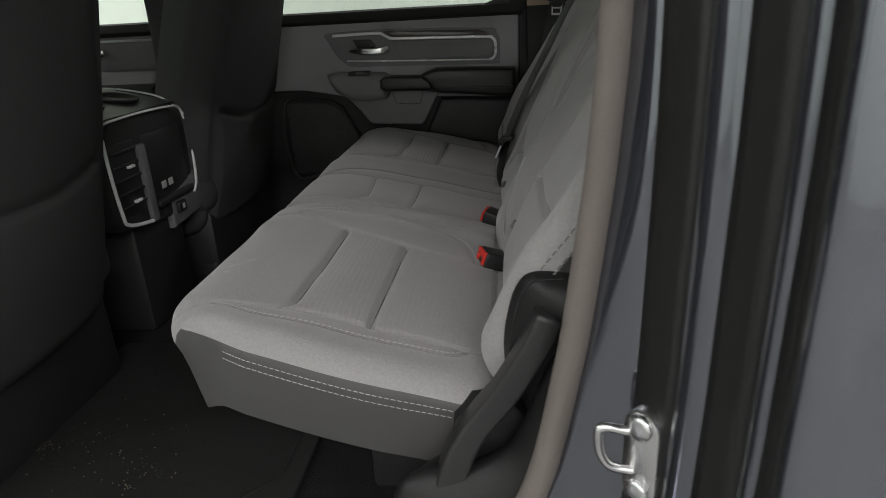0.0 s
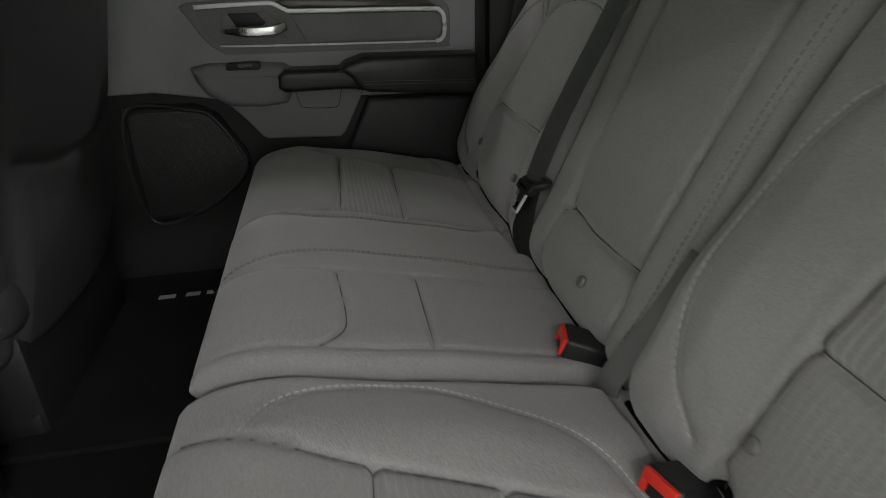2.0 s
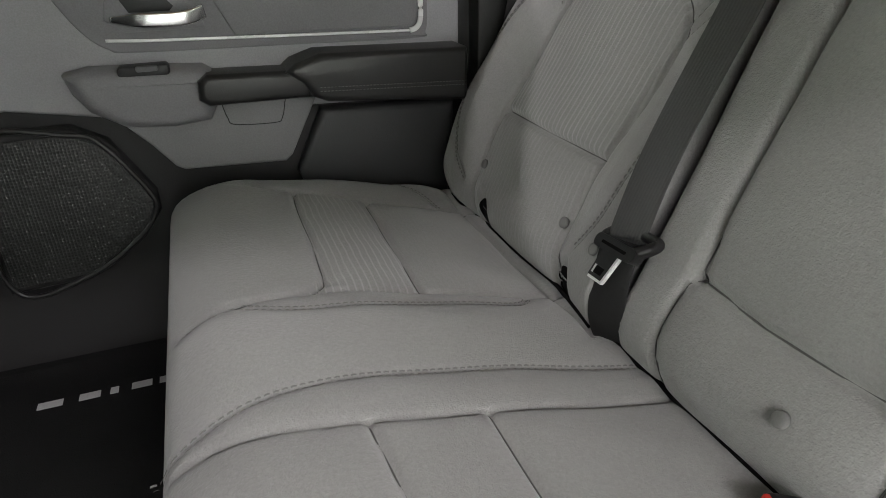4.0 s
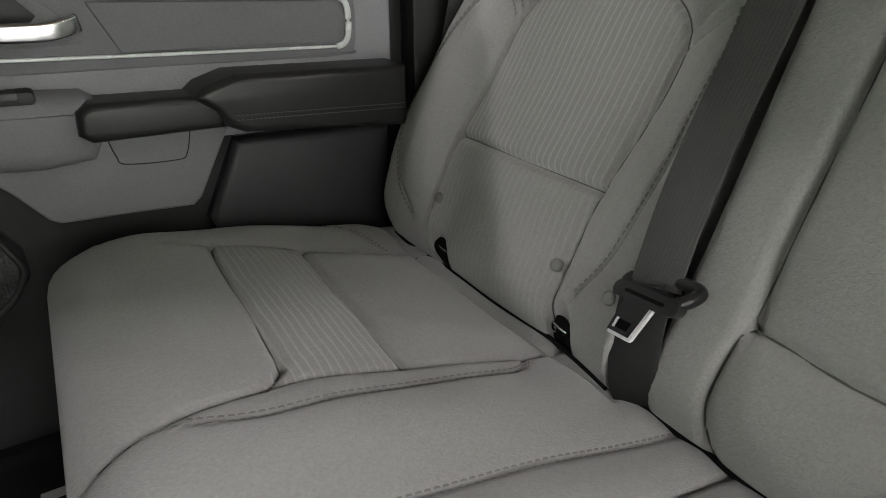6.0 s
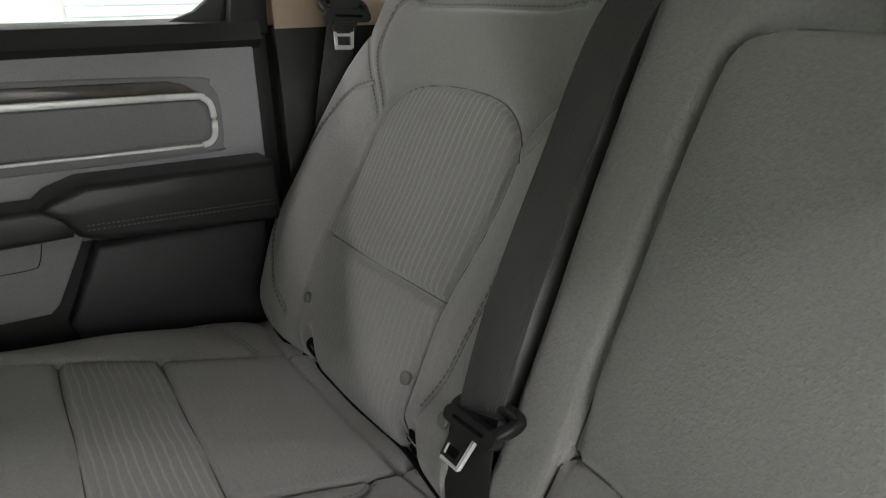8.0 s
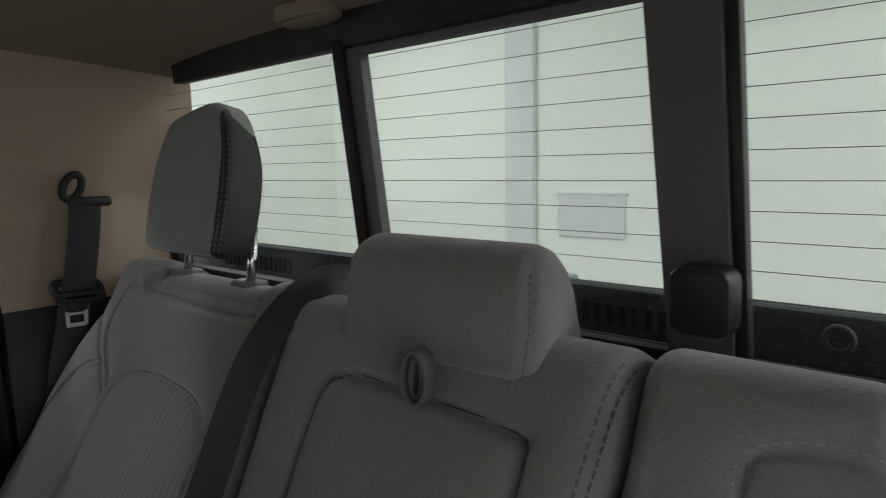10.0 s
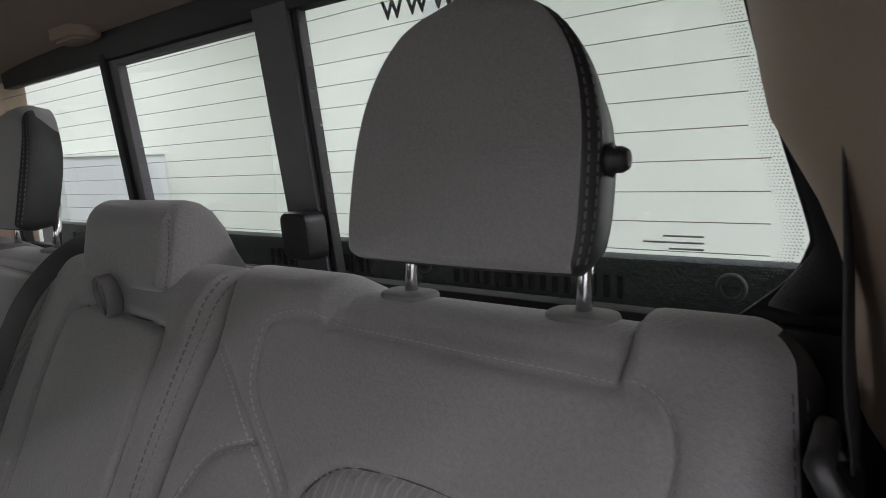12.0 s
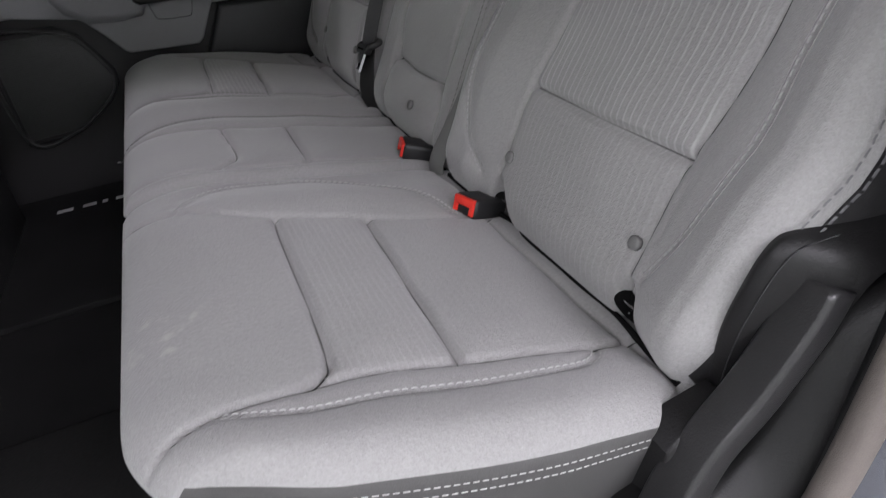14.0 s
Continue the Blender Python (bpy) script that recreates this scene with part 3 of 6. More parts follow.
cushion_near = mesh_part("cushion", v, f, [M_CLOTH_MARKED, M_STRIPE_X, M_VINYL, M_STRIPE_REAR], seat_near, "grey cloth cushion with crossing seams", ix)
mesh_part("seam_shade_stitching", *seam_cord(cov, [(q[0], q[1]) for q in cov.seams]), M_CORD, cushion_near, "dark sewn seam lines")
mesh_part("stitching", *join(stitches(cov, C_HOOK, offset=0.0038, lift=0.0018), stitches(cov, C_HOOK, offset=-0.0038, lift=0.0018), stitches(cov, C_BULGE, offset=0.0034, lift=0.0018), stitches(cov, C_BULGE, offset=-0.0034, lift=0.0018)), M_THREAD, cushion_near, "grey double thread stitches")


def edge_stitch(cov_, x0, x1, angles, parent, mat, label, pitch=0.0072, length=0.0048, half=0.009):
    """Rows of thread stitches along the rolled low edge of a cover."""
    out = []
    for ang in angles:
        u = np.arange(x0, x1, pitch)
        V_, F_ = [], []
        grid = [cov_.edge(u + du, ang + da, lf) for du in (0, length / 2, length) for da, lf in ((-half, 0.0002), (0, 0.0011), (half, 0.0002))]
        G = np.stack(grid, 1)
        for i in range(len(u)):
            o = len(V_)
            V_.extend(G[i].tolist())
            for r_ in (0, 1):
                for c_ in (0, 1):
                    q_ = o + r_ * 3 + c_
                    F_.append((q_, q_ + 1, q_ + 4, q_ + 3))
        out.append((V_, F_))
    return mesh_part("edge_stitching", *join(*out), mat, parent, label)


edge_stitch(cov, -0.325, 0.02, (radians(87), radians(97)), cushion_near, M_STITCH, "two rows of pale stitches")

# the joined middle and far cushion
seams = outer_seams(SEAT_STEP)
mid_a = smooth_line([(-0.27, 0.16), (-0.265, 0.1), (-0.262, 0.03), (-0.275, -0.0), (-0.295, -0.02)], 24)
mid_b = smooth_line([(-0.165, 0.16), (-0.165, 0.07), (-0.167, -0.02)], 16)
mid_far = smooth_line([(-0.43, 0.16), (-0.37, 0.168), (-0.3, 0.165), (-0.1, 0.156), (0.06, 0.15)], 30)
mid_near = smooth_line([(-0.43, -0.02), (-0.3, -0.024), (-0.1, -0.022), (0.06, -0.02)], 20)
mid_st = smooth_line([(-0.43, 0.175), (-0.404, 0.185), (-0.349, 0.209), (-0.26, 0.222), (-0.119, 0.22), (0.03, 0.205)], 30)
seams += [(mid_a, 0.0055, 0.0035), (mid_b, 0.0055, 0.0035), (mid_far, 0.0035, 0.003), (mid_near, 0.0035, 0.003), (mid_st, 0.0025, 0.003)]
seat_far = thing("bench_seat", (-0.15, 0.38, 0.2), "grey cloth two-place rear bench with a fold-down middle backrest", "car seat", "rear seats")
cov = Cover(-0.42, 0.066, -0.060, 0.82, 0.1, 0.040, 0.028, 0.1, 0.052, 0.072, on_cushion, seams, cushion_shape, outer_plan_far, taper=(0.075, 0, 0, 0.01))
v, f = cov.mesh(0.0036)
ix = np.zeros(len(f), int)
ix[inside(cov.fu, cov.fv, insert_poly(SEAT_STEP))] = 1
ix[inside(cov.fu, cov.fv, stripe_rear(SEAT_STEP))] = 3
ix[(cov.fm > 1.02)] = 2
cushion_far = mesh_part("cushion", v, f, [M_CLOTH, M_STRIPE_WIDE, M_VINYL, M_STRIPE_REAR], seat_far, "wide grey cloth cushion with crossing seams", ix)
mesh_part("seam_shade_stitching", *seam_cord(cov, [(q[0], q[1]) for q in cov.seams]), M_CORD, cushion_far, "dark sewn seam lines")
hk, bl = shift(C_HOOK, SEAT_STEP), shift(C_BULGE, SEAT_STEP)
mesh_part("stitching", *join(stitches(cov, hk, offset=0.004), stitches(cov, hk, offset=-0.004), stitches(cov, bl, offset=0.003), stitches(cov, bl, offset=-0.003), stitches(cov, mid_st, offset=0.003), stitches(cov, mid_st, offset=-0.003)), M_SEAM, cushion_far, "grey double thread stitches")


POCKETS = {"near": ((-0.531, 0.028), (-0.268, 0.025)), "far": ((0.362, 0.026), (0.603, 0.024))}


def pocket_field(y, z, spots):
    """1 inside the arched anchor pockets low on a backrest, 0 outside, with a soft rim."""
    out = np.zeros(np.shape(y))
    for yc, w in spots:
        e = ((y - yc) / w) ** 2 + (np.maximum(z - 0.474, 0) / 0.034) ** 2
        k = np.clip((1 - e) / 0.55, 0, 1)
        out = np.maximum(out, k * k * (3 - 2 * k))
    return out


def back_shape(dy):
    spots = POCKETS["near" if dy == 0 else "far"]

    def g(y, z):
        q = y - dy
        h = (0.032 if dy == 0 else 0.022) * np.clip((-0.545 - q) / 0.08, 0, 1) * np.clip((0.9 - z) / 0.2, 0, 1)
        h += 0.016 * np.clip((q + 0.25) / 0.06, 0, 1) * np.clip((0.88 - z) / 0.15, 0, 1) * np.clip((-0.1 - q) / 0.04, 0, 1)
        h += 0.010 * np.exp(-((z - 0.60) / 0.06) ** 2) + 0.004 * np.exp(-((q + 0.4) / 0.1) ** 2) * np.clip((0.82 - z) / 0.1, 0, 1)
        h -= 0.018 * np.clip((z - 0.89) / 0.03, 0, 1) * np.clip((q + 0.56) / 0.02, 0, 1) * np.clip((-0.25 - q) / 0.02, 0, 1)
        h -= 0.011 * pocket_field(y, z, spots)
        return h + 0.0012 * np.sin(y * 29 + z * 13) * np.sin(z * 27 - y * 9)
    return g


def back_seams(dy):
    w = [(B_ARCH, 0.006, 0.0035), (B_SEAM, 0.008, 0.004), (B_UPPER, 0.004, 0.0035), (B_V, 0.003, 0.003), (B_DIAG, 0.003, 0.003), (B_L, 0.004, 0.003), (B_R, 0.004, 0.003), (B_TL, 0.004, 0.003), (B_TR, 0.004, 0.003)]
    return [(shift(l, dy, 0), d, s) for l, d, s in w]


def head_dip(d, z):
    """The top edge is lower under the headrest than at the shoulders."""
    k = np.clip((0.162 - np.abs(d)) / 0.03, 0, 1)
    return 0.009 * k * k * (3 - 2 * k) * np.clip((z - 0.87) / 0.06, 0, 1)


def near_outline(y, z):
    k = np.clip((z - 0.66) / 0.28, 0, 1)
    s = np.clip((-0.5 - y) / 0.16, 0, 1)
    low = np.clip((0.64 - z) / 0.17, 0, 1)
    return y + (0.042 * k + 0.040 * low) * s, z - head_dip(y + 0.404, z)


def far_outline(y, z):
    k = np.clip((z - 0.70) / 0.24, 0, 1)
    s = np.clip((y - 0.62) / 0.16, 0, 1)
    j = np.clip((0.58 - z) / 0.14, 0, 1)
    return y - (0.05 * k + 0.07 * j * j) * s, z - head_dip(y - 0.527, z)


def backrest(parent, y0, y1, dy, warp, label):
    near = dy == 0
    c = Cover(y0, y1, 0.438, 0.952, 0.04 if near else 0.02, 0.025 if near else 0.05, 0.072, 0.032, 0.055, 0.06, on_back, back_seams(dy), back_shape(dy), warp, low_drop=0.115)
    v, f = c.mesh(0.0034, 26)
    ix = np.zeros(len(f), int)
    ix[inside(c.fu, c.fv, shift(B_ARCH, dy, 0))] = 1
    ix[(ix == 1) & (c.fv < 0.612)] = 3
    if near:
        ix[c.fou < -0.6] = 2
    ob = mesh_part("backrest", v, f, [M_CLOTH, M_STRIPE_Y, M_BLACKVINYL, M_STRIPE_LOW], parent, label, ix)
    mesh_part("seam_shade_stitching", *seam_cord(c, [(q[0], q[1]) for q in c.seams]), M_CORD, ob, "dark sewn seam lines")
    rows = []
    for line, offs in ((B_UPPER, (-0.004,)), (B_V, (0.003,)), (B_DIAG, (-0.003,)), (B_L, (0.003, -0.003)), (B_R, (0.003, -0.003))):
        ln = np.array(shift(line, dy, 0))
        ln = ln[(ln[:, 0] > y0 + 0.03) & (ln[:, 0] < y1 - 0.01)]
        if len(ln) > 3:
            rows += [stitches(c, ln, offset=o) for o in offs]
    mesh_part("stitching", *join(*rows), M_STITCH if near else M_SEAM, ob, "grey thread stitches")
    for line in ((B_L, B_R) if near else ()):
        ln = np.array(shift(line, dy, 0))
        for o in (-0.0055, 0.0055):
            pv, pf = seam_cord(c, [(ln + np.array((o, 0.0)), 1.0)], 0.0010, 0.0001)
            if len(pv):
                mesh_part("piping", pv, pf, M_CLOTH, ob, "grey sewn ridge")
    return ob, c


back_near, cov_back = backrest(seat_near, -0.680, -0.104, 0.0, near_outline, "grey cloth backrest with striped arched insert")
back_far, cov_far = backrest(seat_far, 0.262, 0.80, SEAT_STEP, far_outline, "grey cloth backrest with striped arched insert")
back_edge = []
for at_ in (-0.680 + 0.0105, -0.680 + 0.0045):
    zs_ = np.linspace(0.56, 0.91, 60)
    back_edge.append(stitches(cov_back, np.stack([np.full(60, at_), zs_], -1), 0.0085, 0.006, 0.0009, lift=0.0008))
mesh_part("edge_stitching", *join(*back_edge), M_DARKGREY, back_near, "double stitched side welt")

# middle backrest, which folds down as an armrest
p_l, p_r, p_b, p_t = 0.172, -0.029, 0.562, 0.872
panel_line = smooth_line([(p_l + 0.012, p_b), (p_l + 0.012, 0.62), (p_l + 0.010, 0.70), (p_l + 0.003, 0.82), (p_l - 0.004, p_t - 0.014), (p_l - 0.026, p_t), (0.1, p_t + 0.002), (p_r + 0.012, p_t - 0.004), (p_r - 0.006, p_t - 0.02), (p_r - 0.004, 0.8), (p_r, 0.65), (p_r + 0.004, p_b)], 70)
seams = [(panel_line, 0.013, 0.0042), ([(p_l + 0.012, p_b), (0.1, 0.556), (p_r + 0.004, p_b - 0.002)], 0.008, 0.004),
         (smooth_line([(p_l + 0.012, p_b), (0.188, 0.53), (0.184, 0.49), (0.165, 0.455), (0.155, 0.43)], 24), 0.006, 0.004),
         (smooth_line([(p_r + 0.004, p_b), (-0.04, 0.53), (-0.038, 0.49), (-0.02, 0.455), (-0.01, 0.43)], 24), 0.006, 0.004),
         (smooth_line([(-0.088, 0.93), (-0.084, 0.84), (-0.078, 0.7), (-0.08, 0.56), (-0.075, 0.48)], 30), 0.003, 0.003)]


def mid_shape(y, z):
    return -0.01 * np.exp(-((z - 0.57) / 0.03) ** 2) * (np.abs(y - 0.07) < 0.11) + 0.017 * np.clip((z - 0.56) / 0.26, 0, 1) * np.clip((0.95 - z) / 0.05, 0, 1) + 0.006 * np.exp(-((y - 0.1) / 0.12) ** 2) + 0.0012 * np.sin(y * 29 + z * 13) * np.sin(z * 27 - y * 9)


def mid_outline(y, z):
    k = np.clip((z - 0.60) / 0.34, 0, 1)
    return np.where(y > 0.1, y + 0.012 * k, y - 0.014 * k), z


c = Cover(-0.096, 0.256, 0.438, 0.945, 0.022, 0.022, 0.072, 0.03, 0.045, 0.06, on_back, seams, mid_shape, mid_outline, puff=0.007, low_drop=0.115)
v, f = c.mesh(0.0036)
back_mid = mesh_part("middle_backrest", v, f, [M_CLOTH], seat_far, "grey cloth middle backrest with inset armrest panel")
mesh_part("seam_shade_stitching", *seam_cord(c, [(q[0], q[1]) for q in c.seams], 0.0012), M_CORD, back_mid, "dark sewn seam lines")
mesh_part("stitching", *join(stitches(c, seams[4][0], offset=0.004), stitches(c, seams[4][0], offset=-0.002)), M_SEAM, back_mid, "grey thread stitches")
p = c.on(np.array([0.034]), np.array([0.514]), 0.0055)[0]
mesh_part("trim_button", *lathe(tuple(p), (-0.883, 0, 0.468), [(-0.004, 0.0074), (0.0006, 0.0074), (0.0016, 0.006), (0.002, 0.003)], 16), M_SIDE, back_mid, "small round grey button")

# middle headrest hump with side gussets
hump_seam = [smooth_line([(-0.036, 0.913), (-0.038, 0.95), (-0.034, 0.996)], 12), smooth_line([(0.158, 0.913), (0.160, 0.95), (0.156, 0.994)], 12)]


def on_hump(y, z, h):
    d = np.clip(-h / 0.095, 0, 1.25)
    z = z - (z - 0.905) * np.clip(0.52 * d ** 3.2, 0, 0.8)
    y = y + np.where(y < 0.06, 0.022, -0.012) * d
    return np.stack([0.226 + 0.2 * (z - 0.96) - h, y, z], -1)


c = Cover(-0.050, 0.178, 0.906, 1.010, 0.026, 0.030, 0.016, 0.030, 0.030, 0.085, on_hump, [(s_, 0.003, 0.003) for s_ in hump_seam], lambda y, z: 0.004 * np.cos((y - 0.05) * 9), None, puff=0.003)
v, f = c.mesh(0.004)
mid_head = mesh_part("middle_headrest", v, f, [M_CLOTH], seat_far, "low grey cloth headrest hump")
mesh_part("stitching", *stitches(c, hump_seam[0], 0.006, 0.004), M_SEAM, mid_head)
for cx_, ry_, rz_ in ((0.196, 0.0135, 0.024), (0.200, 0.0060, 0.019)):
    loop = [(cx_ + 0.012 * math.sin(a_ / 28 * 6.2832) * -0.5, 0.047 + ry_ * math.cos(a_ / 28 * 6.2832) - 0.007 * math.sin(a_ / 28 * 6.2832), 0.905 + rz_ * math.sin(a_ / 28 * 6.2832)) for a_ in range(28)]
    v, f = sweep(loop, rounded_rect(0.0042, 0.018, 0.0015, 2), up=(1, 0.2, 0), closed=True)
    mesh_part("pull_strap", v, f, M_SIDE, back_mid, "grey folded pull loop")


def headrest(parent, cy, button, top, hw, x_front):
    """Outer headrest on two chrome posts."""
    z0, z1 = 0.957, top

    def place(y, z, h):
        d = np.clip(-h / 0.055, 0, 1)
        a_, b_ = np.clip(np.abs(y - cy) / 0.09, 0, 1), np.clip((z - 1.02) / 0.13, 0, 1)
        z = z - 0.026 * d * (a_ * a_ * (3 - 2 * a_)) * (b_ * b_ * (3 - 2 * b_))
        y = cy + (y - cy) * (1 - 0.13 * d - 0.06 * d * b_)
        return np.stack([x_front + 0.25 * np.maximum(z - 1.0, -0.03) + 0.5 * (y - cy) ** 2 - h, y, z], -1)

    def outline(y, z):
        u = np.clip((z - 0.992) / 0.184, 0, 1)
        low = np.clip((1.0 - z) / 0.04, 0, 1)
        return cy + (y - cy) * np.maximum(np.sqrt(np.maximum(1 - u ** 3.2, 0)), 0.36) * (1 - 0.05 * low ** 2), z - 0.9 * (y - cy) ** 2 * u ** 2
    gus = [smooth_line([(cy + s * (hw - 0.009), z0 + 0.01), (cy + s * (hw - 0.009), (z0 + z1) / 2), (cy + s * (hw - 0.011), z1 - 0.012)], 14) for s in (-1, 1)]
    c_ = Cover(cy - hw, cy + hw, z0, z1, 0.014, 0.014, 0.016, 0.03, 0.028, 0.03, place, [(g, 0.002, 0.0028) for g in gus[:1]], lambda y, z: 0.006 * np.cos((z - 1.06) * 12), outline, puff=0.002, taper=(0, 0, 0.004, 0.006))
    v_, f_ = c_.mesh(0.0045)
    i_ = np.zeros(len(f_), int)
    i_[(c_.fou < -0.01) & (np.abs(c_.fov) < 0.9)] = 1
    i_[c_.fov < -0.55] = 1
    ob = mesh_part("headrest", v_, f_, [M_CLOTH, M_BLACKVINYL], parent, "rounded grey cloth headrest with black sides", i_)
    mesh_part("stitching", *join(*[stitches(c_, g, 0.0075, 0.005, offset=o) for g in gus[:1] for o in (-0.001, 0.004)]), M_DARKGREY, ob)
    mesh_part("back_shell", *lathe((0.315, cy, z0 + 0.02), (0, 0, 1), [(0, 0.02), (0.004, 0.03), (0.12, 0.028), (0.15, 0.01)], 12), M_BLACKVINYL, ob)
    for s in (-1, 1):
        py = cy + s * 0.084
        mesh_part("post", *lathe((0.297, py, 0.905), (0.13, 0, 1), [(0, 0.0062), (0.09, 0.0062)], 14), M_CHROME, ob, "chrome headrest post")
        guide = rounded_rect(0.036, 0.056, 0.015, 4)
        bm = slab([(0.297 + a, py + b) for a, b in guide], "z", 0.902, 0.9255, 0.004)
        part("post_collar", bm, M_SIDE, ob, "grey plastic collar", smooth=True)
    if button:
        mesh_part("release_button", *lathe((0.283, cy - hw + 0.006, 1.036), (0, -1, 0), [(0, 0.011), (0.003, 0.012), (0.005, 0.009), (0.010, 0.009), (0.014, 0.007), (0.015, 0.003)], 16), M_PLASTIC, ob, "round black release button")
    return ob


headrest(seat_near, -0.404, True, 1.176, 0.117, 0.251)
headrest(seat_far, 0.529, False, 1.163, 0.104, 0.249)

# buttons and child-seat anchor pockets low on the backrests
for par, cvr, ys in ((back_near, cov_back, (-0.517, -0.277)), (back_far, cov_far, (0.388, 0.628, 0.297))):
    for y in ys:
        p = cvr.on(np.array([y]), np.array([0.533]), 0.003)[0]
        mesh_part("trim_button", *lathe(tuple(p), (-0.883, 0, 0.468), [(-0.004, 0.0074), (0.0006, 0.0074), (0.0016, 0.006), (0.002, 0.003)], 16), M_SIDE, par, "small round grey button")
for par, cvr, key in ((back_near, cov_back, "near"), (back_far, cov_far, "far")):
    for y, w in POCKETS[key]:
        p = cvr.on(np.array([y]), np.array([0.470]), 0.008)[0]
        rr, aa = np.meshgrid(np.linspace(0.02, 0.86, 9), np.linspace(0, 2 * math.pi, 33), indexing="ij")
        pz = 0.474 + np.sin(aa) * rr * np.where(np.sin(aa) > 0, 0.021, 0.026)
        grid_ = cvr.on(y + np.cos(aa) * rr * w, pz, 0.0016).reshape(-1, 3)
        quads = [(a * 33 + b, a * 33 + b + 1, (a + 1) * 33 + b + 1, (a + 1) * 33 + b) for a in range(8) for b in range(32)]
        mesh_part("anchor_pocket", grid_, quads, M_PIT, par, "black plastic anchor pocket")
        mesh_part("anchor_bar", *sweep(smooth_line([(p[0] + 0.006, p[1] - w * 0.8, p[2] + 0.009), (p[0] + 0.003, p[1], p[2] + 0.009), (p[0] + 0.006, p[1] + w * 0.8, p[2] + 0.009)], 8), ring(0.0015, 8)), M_STEEL, par, "steel anchor bar")

# black cord put in for the shade where cushion meets backrest
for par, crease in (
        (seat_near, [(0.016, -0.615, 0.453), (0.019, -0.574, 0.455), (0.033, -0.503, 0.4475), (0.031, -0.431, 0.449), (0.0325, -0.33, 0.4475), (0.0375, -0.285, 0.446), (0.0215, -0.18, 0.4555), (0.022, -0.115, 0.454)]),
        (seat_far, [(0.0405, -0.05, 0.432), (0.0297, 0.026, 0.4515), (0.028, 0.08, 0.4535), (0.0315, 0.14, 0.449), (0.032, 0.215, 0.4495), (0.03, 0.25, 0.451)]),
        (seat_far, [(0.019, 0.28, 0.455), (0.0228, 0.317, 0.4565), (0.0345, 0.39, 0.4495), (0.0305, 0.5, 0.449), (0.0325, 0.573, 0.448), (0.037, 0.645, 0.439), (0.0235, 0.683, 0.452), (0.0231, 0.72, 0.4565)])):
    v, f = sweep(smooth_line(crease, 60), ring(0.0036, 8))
    mesh_part("crease_shade", v, f, M_PIT, par, "black cord standing for shade in the seat crease")

# seat base frames down to the floor
for par, y0, y1 in ((seat_near, -0.52, -0.10), (seat_far, -0.03, 0.76)):
    part("seat_base", box(-0.17, 0.06, y0, y1, FLOOR, 0.40, 0.01), M_PLASTIC, par, "black seat base and storage box")

# side shield beside the near seat
shield = thing("seat_side_shield", (0.0, -0.68, 0.3), "black plastic side shield with a raised grip beside the rear seat", "car trim")
t_edge = smooth_line([(0.16, -0.682, 0.622), (0.10, -0.672, 0.619), (0.069, -0.666, 0.617), (0.046, -0.661, 0.613), (0.035, -0.657, 0.598), (0.028, -0.652, 0.572), (0.023, -0.645, 0.535), (0.025, -0.638, 0.49), (0.036, -0.629, 0.452)], 48)
t_base = smooth_line([(0.18, -0.705, 0.60), (0.13, -0.703, 0.597), (0.105, -0.702, 0.595), (0.09, -0.700, 0.585), (0.084, -0.697, 0.568), (0.078, -0.692, 0.545), (0.072, -0.686, 0.51), (0.066, -0.678, 0.465), (0.066, -0.668, 0.42)], 48)
V, F = [], []
for a_, b_ in zip(t_edge, t_base):
    V += [tuple(a_ + np.array((0.012, 0.012, 0.0))), tuple(a_ + np.array((0.002, 0.004, 0.001)))]
    for k in range(6):
        w = k / 5
        V.append(tuple(a_ * (1 - w) + b_ * w + np.array((-0.5, -0.6, 0.2)) * 0.005 * math.sin(w * math.pi)))
for i in range(len(t_edge) - 1):
    for k in range(7):
        F.append((i * 8 + k, i * 8 + k + 1, (i + 1) * 8 + k + 1, (i + 1) * 8 + k))
mesh_part("flap", V, F, M_QUARTER, shield, "black stitched vinyl flap")
rows = []
for i in range(10, len(t_edge) - 3):
    p0, p1 = t_edge[i] + (t_base[i] - t_edge[i]) * 0.16, t_edge[i + 1] + (t_base[i + 1] - t_edge[i + 1]) * 0.16
    off = np.array((-0.5, -0.6, 0.2)) * 0.0034
    for a_, b_ in ((0.05, 0.42), (0.55, 0.92)):
        rows.append(sweep([tuple(p0 + (p1 - p0) * a_ + off), tuple(p0 + (p1 - p0) * b_ + off)], ring(0.0007, 5)))
mesh_part("stitching", *join(*rows), M_DOOR_LOW, shield, "grey edge stitches")
g_line = smooth_line([(-0.052, -0.672, 0.33), (-0.040, -0.672, 0.37), (-0.025, -0.672, 0.415), (-0.003, -0.674, 0.455), (0.021, -0.677, 0.488), (0.041, -0.680, 0.524), (0.057, -0.682, 0.556), (0.068, -0.682, 0.584)], 40)
g_scale = [1.35 - 0.35 * min(1, i / 14) for i in range(len(g_line))]
v, f = sweep(g_line, rounded_rect(0.036, 0.028, 0.005, 4), up=(-0.6, 0, 0.8), scale=g_scale)
mesh_part("grip", v, f, M_GRIP, shield, "black raised lever cover")
bm = slab([(-0.044, 0.36), (-0.034, 0.440), (-0.014, 0.459), (0.03, 0.466), (0.05, 0.44), (0.02, 0.38)], "y", -0.630, -0.664, 0.006, 3)
part("corner_tab", bm, M_QUARTER, shield, "black vinyl corner tab", smooth=True)
